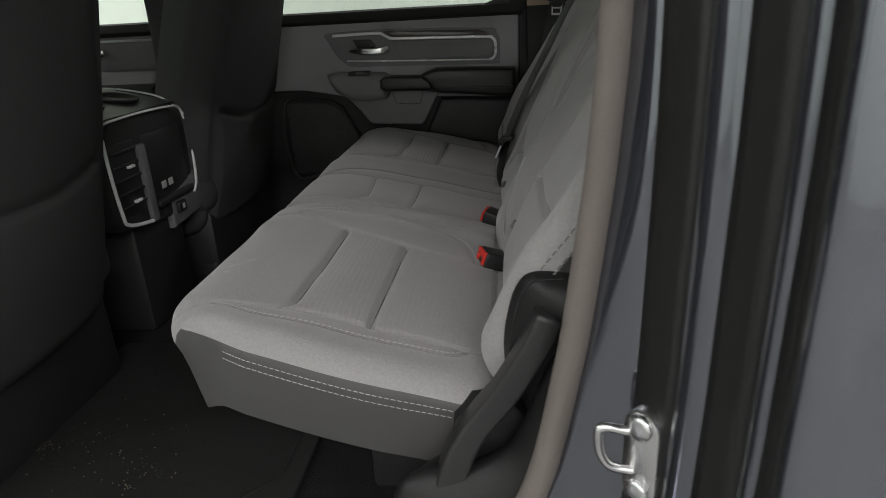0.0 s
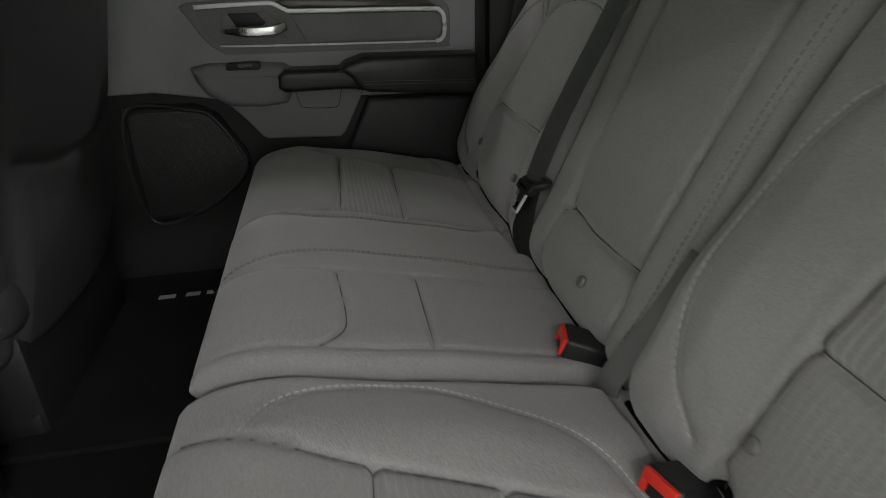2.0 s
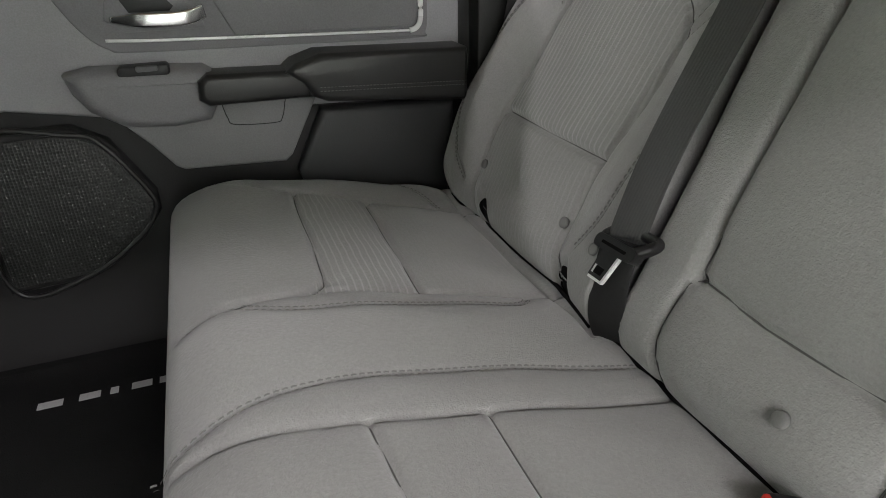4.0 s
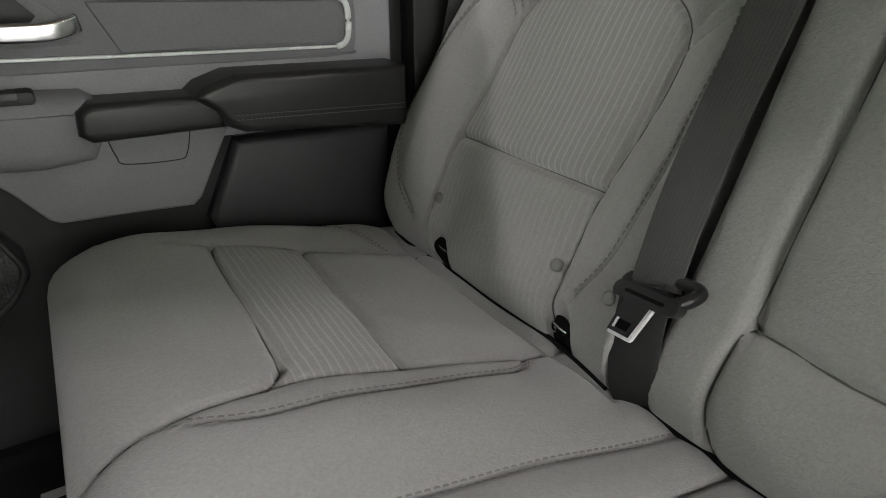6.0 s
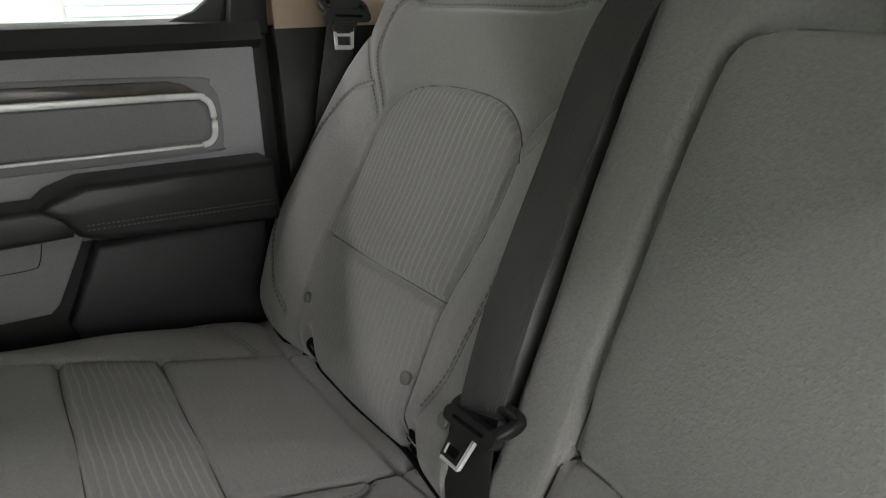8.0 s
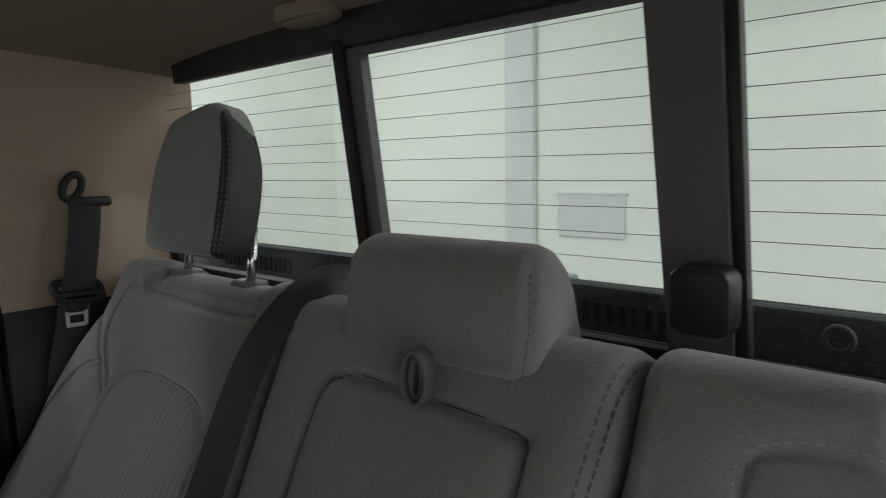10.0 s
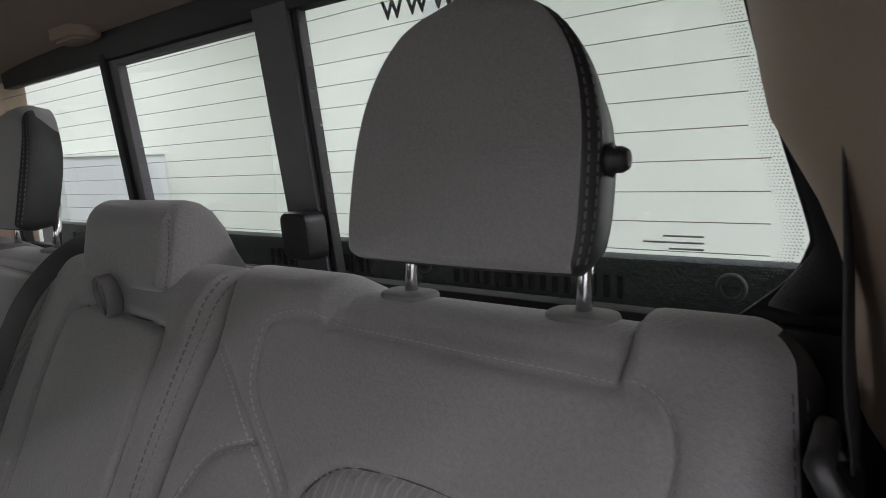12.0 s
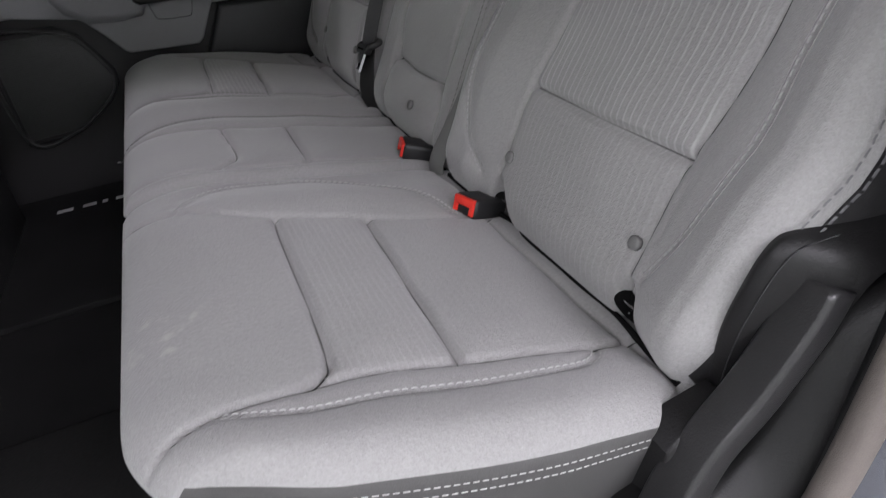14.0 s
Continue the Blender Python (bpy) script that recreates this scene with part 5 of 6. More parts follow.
part("trim_field", slab([(-0.318, 0.788), (-0.012, 0.779), (0.0, 0.768), (-0.002, 0.732), (-0.012, 0.724), (-0.29, 0.729)], "y", YD - 0.012, YD - 0.021, 0.003), M_DOOR_MID, door, "dark grey cloth trim insert", smooth=True)
frame_line = [(-0.507, 0.8105), (-0.43, 0.812), (-0.36, 0.8118), (-0.345, 0.8075), (-0.325, 0.797), (-0.31, 0.7942), (-0.15, 0.7895), (-0.02, 0.7852), (-0.002, 0.781), (0.007, 0.768), (0.007, 0.735), (0.0, 0.7215), (-0.012, 0.7175)]
P = np.array([(x, YD - 0.021, z) for x, z in frame_line])
P = smooth_line(P, 90)
v, f = sweep(P, rounded_rect(0.005, 0.009, 0.002, 3), up=(0, 0.001, 1))
mesh_part("silver_frame", v, f, M_SILVER, door, "bright silver trim frame")
P = smooth_line([(-0.012, YD - 0.021, 0.7175), (-0.2, YD - 0.021, 0.723), (-0.4, YD - 0.020, 0.7295), (-0.468, YD - 0.018, 0.733)], 40)
v, f = sweep(P, rounded_rect(0.005, 0.0042, 0.0015, 3), up=(0, 0.001, 1))
mesh_part("silver_line", v, f, M_SILVER, door, "thin silver lower line")
part("wood_strip", slab([(-0.345, 0.8155), (-0.31, 0.8165), (-0.045, 0.807), (-0.025, 0.801), (-0.008, 0.7905), (-0.31, 0.7995), (-0.325, 0.803)], "y", YD - 0.012, YD - 0.022, 0.002), M_WOOD, door, "dark wood-look strip", smooth=True)
# handle
part("handle_bezel", slab([(-0.455, 0.80), (-0.37, 0.797), (-0.335, 0.765), (-0.33, 0.742), (-0.44, 0.742), (-0.465, 0.76)], "y", YD - 0.012, YD - 0.019, 0.003), M_DOOR_MID, door, smooth=True)
part("handle_pocket", slab([(-0.445, 0.797), (-0.385, 0.795), (-0.368, 0.775), (-0.375, 0.768), (-0.43, 0.768)], "y", YD - 0.015, YD - 0.0205, 0.003), M_PLASTIC, door, smooth=True)
hp = smooth_line([(-0.455, YD - 0.028, 0.762), (-0.42, YD - 0.036, 0.760), (-0.37, YD - 0.038, 0.759), (-0.345, YD - 0.034, 0.762), (-0.330, YD - 0.022, 0.766)], 30)
v, f = sweep(hp, rounded_rect(0.008, 0.021, 0.0035, 3), up=(0, 0, 1), scale=[0.35 + 0.65 * min(1, i / 8) for i in range(len(hp))])
mesh_part("handle", v, f, M_CHROME, door, "satin chrome door handle")
# armrest
part("armrest_cup", slab([(-0.532, 0.694), (-0.50, 0.700), (-0.42, 0.697), (-0.345, 0.692), (-0.332, 0.683), (-0.332, 0.635), (-0.345, 0.612), (-0.40, 0.607), (-0.465, 0.613), (-0.508, 0.640), (-0.525, 0.668)], "y", YD - 0.01, YD - 0.062, 0.022, 4), M_DOOR_MID, door, "grey window-switch housing", smooth=True)
part("armrest_grip", slab([(-0.358, 0.648), (-0.356, 0.674), (-0.342, 0.684), (-0.198, 0.679), (-0.19, 0.66), (-0.196, 0.637), (-0.345, 0.638)], "y", YD - 0.02, YD - 0.080, 0.010, 4), M_GRIP, door, "black soft grip", smooth=True)
part("armrest_pad", slab([(-0.23, 0.678), (-0.215, 0.69), (-0.177, 0.702), (0.066, 0.694), (0.066, 0.607), (-0.17, 0.628), (-0.192, 0.638), (-0.205, 0.66)], "y", YD - 0.01, YD - 0.088, 0.012, 4), M_GRIP, door, "black padded armrest", smooth=True)
rows = []
for dz in (0, 0.006):
    for i in range(44):
        x = -0.182 + 0.0056 * i
        rows.append(sweep([(x, YD - 0.0885, 0.645 - 0.012 * i / 44 + 0.012 + dz - 0.01), (x + 0.0036, YD - 0.0885, 0.645 + 0.002 - 0.012 * i / 44 + dz)], ring(0.0007, 5)))
mesh_part("stitching", *join(*rows), M_SIDE, door, "grey armrest stitches")
part("switch_plate", slab([(-0.425 + a, 0.693 + b) for a, b in rounded_rect(0.07, 0.016, 0.006, 3)], "y", YD - 0.03, YD - 0.058, 0.003), M_PLASTIC, door, "black window switch", smooth=True)
part("switch_lever", slab([(-0.42 + a, 0.697 + b) for a, b in rounded_rect(0.03, 0.008, 0.003, 3)], "y", YD - 0.055, YD - 0.061, 0.002), M_DARKGREY, door, smooth=True)
# pocket panel and rear lower panel
part("pocket_panel", slab([(-0.485, 0.625), (-0.44, 0.575), (-0.412, 0.537), (-0.40, 0.530), (-0.24, 0.522), (-0.228, 0.532), (-0.178, 0.625), (-0.30, 0.64)], "y", YD - 0.01, YD - 0.022, 0.005, 3), M_GREYTRIM, door, "grey map pocket panel", smooth=True)
# the flap's shade line is drawn with a thin black cord
pull = smooth_line([(-0.328, YD - 0.0225, 0.632), (-0.322, YD - 0.0225, 0.606), (-0.312, YD - 0.0225, 0.594), (-0.25, YD - 0.0225, 0.590), (-0.237, YD - 0.0225, 0.598), (-0.228, YD - 0.0225, 0.63)], 40)
v, f = sweep(pull, ring(0.0008, 6), up=(0, 1, 0))
mesh_part("pocket_shade_line", v, f, M_PLASTIC, door, "dark cord for the shade line round the pocket flap")
part("rear_panel", slab([(-0.172, 0.605), (-0.222, 0.50), (-0.20, 0.44), (0.05, 0.40), (0.066, 0.595)], "y", YD, YD - 0.026, 0.012, 3), M_DOOR_LOW, door, "black lower rear door panel", smooth=True)
# speaker
sp = [(-0.685, 0.606), (-0.548, 0.606), (-0.505, 0.582), (-0.458, 0.50), (-0.458, 0.468), (-0.488, 0.430), (-0.572, 0.378), (-0.685, 0.372)]
spk = part("speaker_bezel", slab([((x + 0.57) * 1.08 - 0.57, (z - 0.49) * 1.10 + 0.49) for x, z in sp], "y", YD, YD - 0.022, 0.010, 3), M_SOFTBLACK, door, "black speaker surround", smooth=True)
part("speaker_grille", slab(sp, "y", YD - 0.01, YD - 0.0245, 0.003), perforated("speaker_mesh"), spk, "perforated black speaker grille", smooth=True)
ring_p = smooth_line([(x, YD - 0.0255, z) for x, z in sp], 80, closed=True)
v, f = sweep(ring_p, ring(0.0042, 8), up=(0, 1, 0), closed=True)
mesh_part("speaker_lip", v, f, M_GRIP, spk)
# window frame and glass
part("door_seal", box(0.076, 0.112, YD + 0.002, YD + 0.05, FLOOR, 1.33, 0.004), M_RUBBER, door, "black rubber door seal")
part("window_frame", slab([(0.045, 0.86), (0.062, 0.95), (0.07, 1.05), (0.078, 1.32), (0.115, 1.32), (0.112, 1.05), (0.104, 0.86)], "y", YD + 0.02, YD - 0.018, 0.006), M_SOFTBLACK, door, "black rear window post", smooth=True)
part("window_corner", slab([(0.05, 0.875), (-0.04, 0.876), (0.01, 0.893), (0.044, 0.918), (0.062, 0.96)], "y", YD + 0.016, YD + 0.0, 0.002), M_PLASTIC, door, smooth=True)
part("window_frame", box(-1.02, 0.115, YD - 0.01, YD + 0.02, 1.262, 1.33, 0.004), M_SOFTBLACK, door, "black upper window frame")
part("window_frame", box(-1.05, -0.96, YD - 0.01, YD + 0.03, 0.86, 1.33, 0.004), M_SOFTBLACK, door, "black front window post")
ob = part("window_glass", box(-0.97, 0.07, YD + 0.006, YD + 0.010, 0.87, 1.27), M_GLASS, door, "clear side glass")
ob.visible_shadow = False

# far front door and the front of the cab, seen between the front seats
door2 = thing("front_door", (-1.6, 0.84, 0.3), "closed front door with dark panel and silver line", "car door")
part("skin", box(-2.1, -1.06, YD + 0.03, YD + 0.07, 0.16, 0.87, 0.004), M_PAINT, door2)
part("panel", box(-2.1, -1.06, YD, YD + 0.03, 0.2, 0.87, 0.006), M_DOOR_MID, door2, "dark grey door panel", smooth=True)
part("sill_cap", slab([(YD - 0.03, 0.855), (YD - 0.022, 0.878), (YD + 0.03, 0.884), (YD + 0.05, 0.85), (YD - 0.01, 0.842)], "x", -2.1, -1.06, 0.0), M_SOFTBLACK, door2)
part("trim_field", slab([(-2.05, 0.74), (-1.1, 0.735), (-1.1, 0.825), (-2.05, 0.835)], "y", YD, YD - 0.008, 0.002), M_DARKGREY, door2, smooth=True)
v, f = sweep([(-2.05, YD - 0.012, 0.84), (-1.1, YD - 0.012, 0.828)], rounded_rect(0.005, 0.008, 0.002, 3))
mesh_part("silver_line", v, f, M_SILVER, door2)
part("handle", slab([(-1.33 + a, 0.795 + b) for a, b in rounded_rect(0.11, 0.022, 0.008, 3)], "y", YD - 0.008, YD - 0.03, 0.004), M_CHROME, door2, "satin chrome door handle", smooth=True)
part("armrest", slab([(-1.95, 0.62), (-1.1, 0.64), (-1.1, 0.69), (-1.95, 0.695)], "y", YD, YD - 0.08, 0.02, 3), M_SOFTBLACK, door2, smooth=True)
ob = part("window_glass", box(-2.05, -1.06, YD + 0.006, YD + 0.010, 0.87, 1.27), M_GLASS, door2)
ob.visible_shadow = False
part("window_frame", box(-2.1, -1.05, YD - 0.01, YD + 0.02, 1.262, 1.33, 0.004), M_SOFTBLACK, door2)

# dashboard, firewall and windscreen close the front
dash = thing("dashboard", (-2.2, CY, 0.5), "black dashboard across the front of the cab", "dashboard")
part("body", slab([(-2.55, 0.3), (-2.15, 0.35), (-2.05, 0.6), (-2.1, 0.8), (-2.25, 0.88), (-2.6, 0.9)], "y", 0.84, -0.72, 0.02), M_SOFTBLACK, dash, smooth=True)
tagged(part("wall_front", box(-2.64, -2.58, -0.74, 0.90, FLOOR - 0.1, 0.92), M_PAINT, None, at=(-2.6, CY, 0.4)), "dark firewall at the front of the cab", "wall", kind="structure")
bm = bmesh.new()
q = [bm.verts.new(p) for p in ((-2.6, -0.74, 0.92), (-2.6, 0.86, 0.92), (-1.9, 0.86, 1.32), (-1.9, -0.74, 1.32))]
bm.faces.new(q)
bm.normal_update()
bmesh.ops.solidify(bm, geom=bm.faces[:], thickness=0.006)
ob = tagged(part("window_2", bm, M_GLASS, None, at=(-2.3, CY, 1.1)), "raked clear windscreen", "window", kind="structure")
ob.visible_shadow = False

# near front door, closed, and the near B-pillar
door3 = thing("front_door", (-1.6, -0.74, 0.3), "closed front door on the open side", "car door")
part("panel", box(-2.1, -1.06, -0.77, -0.73, 0.16, 0.87, 0.006), M_DARKGREY, door3)
ob = part("window_glass", box(-2.05, -1.06, -0.752, -0.748, 0.87, 1.30), M_GLASS, door3)
ob.visible_shadow = False
for n_, y0, y1 in (("trim_pillar_left", -0.78, -0.70), ("trim_pillar_right", 0.80, 0.90)):
    tagged(part(n_, box(-1.10, -0.99, y0, y1, FLOOR - 0.04, 1.34, 0.01), M_SOFTBLACK, None, smooth=True, at=(-1.05, y0, 0.3)), "black door pillar between the doors", "pillar", kind="structure")

# ---- front seats ----


def front_seat(cy):
    s = thing("front_seat", (-0.9, cy, FLOOR), "black front seat seen from behind, with a map pocket", "car seat", "front seats")

    def place(y, z, h):
        k = (z - 0.45)
        return np.stack([-0.71 + 0.26 * k - 0.5 * (y - cy) ** 2 + h, y, z], -1)

    def outline(y, z):
        k = np.clip((z - 0.62) / 0.55, 0, 1)
        return cy + (y - cy) * (1 - 0.30 * k ** 1.5), z
    pocket = smooth_line([(cy - 0.2, 0.66), (cy - 0.1, 0.635), (cy, 0.628), (cy + 0.1, 0.635), (cy + 0.2, 0.66)], 24)
    sl = [smooth_line([(cy + g * 0.215, 0.36), (cy + g * 0.22, 0.7), (cy + g * 0.19, 1.15)], 20) for g in (-1, 1)]
    cv = Cover(cy - 0.265, cy + 0.265, 0.34, 1.2, 0.05, 0.05, 0.05, 0.06, 0.06, 0.12, place, [(pocket, 0.010, 0.006), (sl[0], 0.006, 0.004), (sl[1], 0.006, 0.004)], lambda y, z: 0.012 * np.exp(-((z - 0.5) / 0.12) ** 2) * (np.abs(y - cy) < 0.2), outline, puff=0.008, puff_len=0.03, taper=(0.07, 0.07, 0, 0.02))
    v_, f_ = cv.mesh(0.008)
    mesh_part("backrest", v_, f_[:, ::-1], M_FRONT, s, "black seat back with pocket seam")
    part("cushion", box(-1.28, -0.72, cy - 0.26, cy + 0.26, 0.40, 0.53, 0.05, 4), M_FRONT, s, smooth=True)
    part("base", box(-1.22, -0.74, cy - 0.22, cy + 0.22, FLOOR, 0.41, 0.02), M_PLASTIC, s, smooth=True)
    for g in (-1, 1):
        part("rail", box(-1.3, -0.75, cy + g * 0.2 - 0.02, cy + g * 0.2 + 0.02, FLOOR, FLOOR + 0.05, 0.006), M_PLASTIC, s, smooth=True)
    part("headrest", box(-0.66, -0.55, cy - 0.13, cy + 0.13, 1.14, 1.22, 0.03, 4), M_BLACKVINYL, s, smooth=True)


front_seat(0.49)
front_seat(-0.42)

# ---- centre console ----
con = thing("center_console", (-0.9, 0.06, FLOOR), "black centre console with cup holders, vents and silver edging", "console")
XC = -0.745
prof = [(-0.105, 0.50), (-0.09, 0.475), (0.03, 0.452), (0.10, 0.45), (0.21, 0.475), (0.225, 0.50), (0.24, 0.63), (0.225, 0.672), (0.15, 0.70), (-0.06, 0.70), (-0.11, 0.672)]
part("body", slab([(y, z) for y, z in prof], "x", -1.6, XC, 0.010, 3), M_SOFTBLACK, con, smooth=True)
part("foot", box(-1.6, -0.76, -0.04, 0.17, FLOOR, 0.47, 0.02), M_PLASTIC, con, smooth=True)
part("lower_flare", slab([(0.10, 0.42), (0.265, 0.43), (0.275, 0.475), (0.235, 0.53), (0.10, 0.5)], "x", -0.95, XC + 0.004, 0.01, 3), M_DARKGREY, con, smooth=True)
edge = smooth_line([(XC + 0.004, -0.10, 0.665), (XC + 0.004, -0.10, 0.60), (XC + 0.006, -0.095, 0.515), (XC + 0.006, -0.08, 0.487), (XC + 0.006, 0.0, 0.470), (XC + 0.006, 0.02, 0.472)], 40)
v, f = sweep(edge, rounded_rect(0.008, 0.005, 0.002, 3), up=(1, 0, 0))
mesh_part("silver_edge", v, f, M_SILVER, con, "silver edging")
edge = smooth_line([(XC + 0.004, 0.229, 0.672), (XC + 0.006, 0.240, 0.632), (XC + 0.007, 0.234, 0.57), (XC + 0.007, 0.225, 0.505), (XC + 0.007, 0.205, 0.480)], 40)
v, f = sweep(edge, rounded_rect(0.008, 0.005, 0.002, 3), up=(1, 0, 0))
mesh_part("silver_edge", v, f, M_SILVER, con, "silver edging")
edge = smooth_line([(XC + 0.002, -0.10, 0.690), (XC - 0.04, -0.088, 0.712), (XC - 0.15, -0.07, 0.737), (XC - 0.17, 0.06, 0.742), (XC - 0.15, 0.19, 0.737), (XC - 0.05, 0.216, 0.714), (XC - 0.002, 0.222, 0.682)], 40)
v, f = sweep(edge, rounded_rect(0.005, 0.004, 0.0015, 3))
mesh_part("silver_edge", v, f, M_SILVER, con, "silver cup-holder rim")
edge = smooth_line([(XC + 0.002, -0.103, 0.690), (XC + 0.006, -0.06, 0.696), (XC + 0.006, 0.06, 0.697), (XC + 0.006, 0.18, 0.692), (XC + 0.0, 0.222, 0.682), (XC + 0.004, 0.229, 0.655)], 40)
v, f = sweep(edge, rounded_rect(0.006, 0.005, 0.002, 3))
mesh_part("silver_edge", v, f, M_SILVER, con, "silver rear rim")
part("divider_bar", box(XC - 0.01, XC + 0.012, 0.006, 0.03, 0.465, 0.635, 0.005), M_DARKGREY, con, "grey upright bar", smooth=True)
part("vent_field", box(XC - 0.02, XC + 0.002, -0.088, 0.004, 0.50, 0.65, 0.003), M_PLASTIC, con, "black vent opening", smooth=True)
for z in (0.52, 0.548, 0.576, 0.604, 0.632):
    part("vent_slat", box(XC - 0.008, XC + 0.006, -0.086, 0.004, z - 0.0025, z + 0.0025, 0.001), M_PLASTIC, con, smooth=True)
for z in (0.525, 0.598):
    part("vent_tab", box(XC, XC + 0.008, -0.040, -0.016, z - 0.003, z + 0.003, 0.001), M_SILVER, con, "silver vent tab", smooth=True)
part("usb_field", box(XC - 0.02, XC + 0.002, 0.034, 0.20, 0.50, 0.65, 0.004), M_PLASTIC, con, "black socket panel", smooth=True)
part("shelf", box(XC - 0.01, XC + 0.012, 0.04, 0.2, 0.487, 0.503, 0.004), M_SOFTBLACK, con, smooth=True)
for y in (0.085, 0.115):
    part("socket_mark", box(XC + 0.002, XC + 0.0035, y - 0.010, y + 0.010, 0.522, 0.538, 0.001), M_BAR, con, "pale socket mark")
part("rocker_switch", box(XC, XC + 0.012, 0.115, 0.15, 0.452, 0.478, 0.003), M_PLASTIC, con, "black rocker switch", smooth=True)
part("switch_mark", box(XC + 0.0125, XC + 0.0135, 0.128, 0.138, 0.460, 0.472), M_BAR, con)
part("tray", slab([(XC - 0.19, 0.695), (XC - 0.19, 0.741), (XC - 0.002, 0.7005), (XC - 0.002, 0.695)], "y", -0.088, 0.212, 0.006), M_GRIP, con, "sloping cup-holder tray", smooth=True)
for y in (-0.01, 0.12):
    v, f = lathe((XC - 0.085, y, 0.7195), (0.21, 0, 0.977), [(0.0, 0.043), (0.004, 0.044), (0.006, 0.042), (0.002, 0.038), (-0.03, 0.036)], 28)
    mesh_part("cup_holder", v, f, M_PLASTIC, con, "round black cup holder")
part("armrest_lid", box(-1.5, -0.945, -0.09, 0.21, 0.70, 0.765, 0.022, 4), M_GREYTRIM, con, "padded armrest lid", smooth=True)

# ---- floor details ----
mat_ = thing("floor_mat", (-0.5, -0.35, FLOOR), "black rubber floor mat with dirt crumbs", "floor mat", "floor mats")
part("sheet", box(-0.80, -0.28, -0.66, -0.10, FLOOR + 0.001, FLOOR + 0.012, 0.005), M_MAT, mat_, smooth=True)
v, f = sweep(smooth_line([(-0.40, -0.60, FLOOR + 0.012), (-0.356, -0.553, FLOOR + 0.012), (-0.318, -0.51, FLOOR + 0.012), (-0.312, -0.45, FLOOR + 0.012), (-0.315, -0.35, FLOOR + 0.012)], 20), ring(0.0035, 8, 0.6))
mesh_part("raised_line", v, f, M_MAT, mat_)
lid = thing("floor_bin", (-0.6, 0.55, FLOOR), "black carpeted floor bin lid with a pale printed line", "storage bin")
part("lid", box(-0.80, -0.30, 0.22, 0.80, FLOOR + 0.001, FLOOR + 0.014, 0.004), M_CARPET, lid, smooth=True)
yb = 0.69
for x, w in ((-0.655, 0.035), (-0.60, 0.03), (-0.565, 0.012), (-0.525, 0.03), (-0.485, 0.028), (-0.455, 0.015)):
    part("printed_bar", box(x - w / 2, x + w / 2, yb - 0.008, yb + 0.008, FLOOR + 0.0145, FLOOR + 0.0155), M_BAR, lid, "pale printed bar")
rng_ = random.Random(7)
rows = []
for cx, cy_, s_, n_c in ((-0.738, -0.45, 0.022, 30), (-0.55, -0.50, 0.06, 30), (-0.53, -0.50, 0.03, 16), (-0.66, -0.44, 0.11, 70), (-0.54, -0.534, 0.012, 8)):
    for _ in range(n_c):
        x, y, r = rng_.gauss(cx, s_ * 0.6), rng_.gauss(cy_, s_ * 0.45), rng_.uniform(0.0004, 0.0017)
        z = FLOOR + 0.0125
        rows.append(([(x - r, y, z), (x, y - r, z), (x + r, y + r * 0.4, z), (x, y, z + r)], [(0, 1, 3), (1, 2, 3), (2, 0, 3)]))
tagged(mesh_part("crumbs", *join(*rows), M_CRUMB, None, smooth=False, at=(-0.45, -0.6, FLOOR + 0.012)), "pale crumbs and grit scattered on the mat", "dirt", kind="stuff")

# ---- door opening: seal, painted jamb, striker, outer body ----


def sill_bend(z):
    return float(np.interp(z, [0.05, 0.13, 0.2, 0.30, 0.40, 0.45, 0.493, 0.583, 0.664, 0.736, 0.822, 1.0, 1.4], [-0.5, -0.36, -0.24, -0.13, -0.066, -0.051, -0.042, -0.026, -0.016, -0.008, -0.002, 0.002, -0.006]))


seal = thing("door_seal", (0.13, -0.73, 0.3), "grey-brown rubber door seal along the opening", "door seal")
zs = np.linspace(1.28, 0.12, 60)
P = [(0.112 + sill_bend(z), -0.737, z) for z in zs] + [(-0.3, -0.736, 0.07), (-0.7, -0.736, 0.065), (-0.98, -0.736, 0.065)]
v, f = sweep(P, ring(0.0135, 14), up=(0, 1, 0))
mesh_part("bead", v, f, M_SEALCLOTH, seal, "grey-brown cloth-covered bead")
v, f = sweep([(p[0] + 0.009, p[1] + 0.0155, p[2]) for p in P], ring(0.008, 10), up=(0, 1, 0))
mesh_part("lip", v, f, M_RUBBER, seal, "black rubber lip")

truck = thing("truck_body", (0.4, -0.85, GROUND), "dark blue painted pickup cab and bed side, glossy", "pickup truck")
jamb = [(0.124, -0.738), (0.126, -0.750), (0.131, -0.764), (0.134, -0.772), (0.139, -0.777), (0.150, -0.780), (0.172, -0.782), (0.178, -0.80), (0.176, -0.820), (0.165, -0.827), (0.156, -0.829), (0.152, -0.833), (0.153, -0.842), (0.159, -0.851), (0.166, -0.856), (0.180, -0.858), (0.206, -0.860), (0.212, -0.875), (0.208, -0.890), (0.192, -0.894), (0.181, -0.896), (0.177, -0.900), (0.176, -0.908), (0.179, -0.914), (0.186, -0.917), (0.206, -0.919), (0.212, -0.927), (0.200, -0.935), (0.184, -0.937), (0.179, -0.941), (0.184, -0.946), (0.21, -0.948), (0.30, -0.949), (0.455, -0.950)]


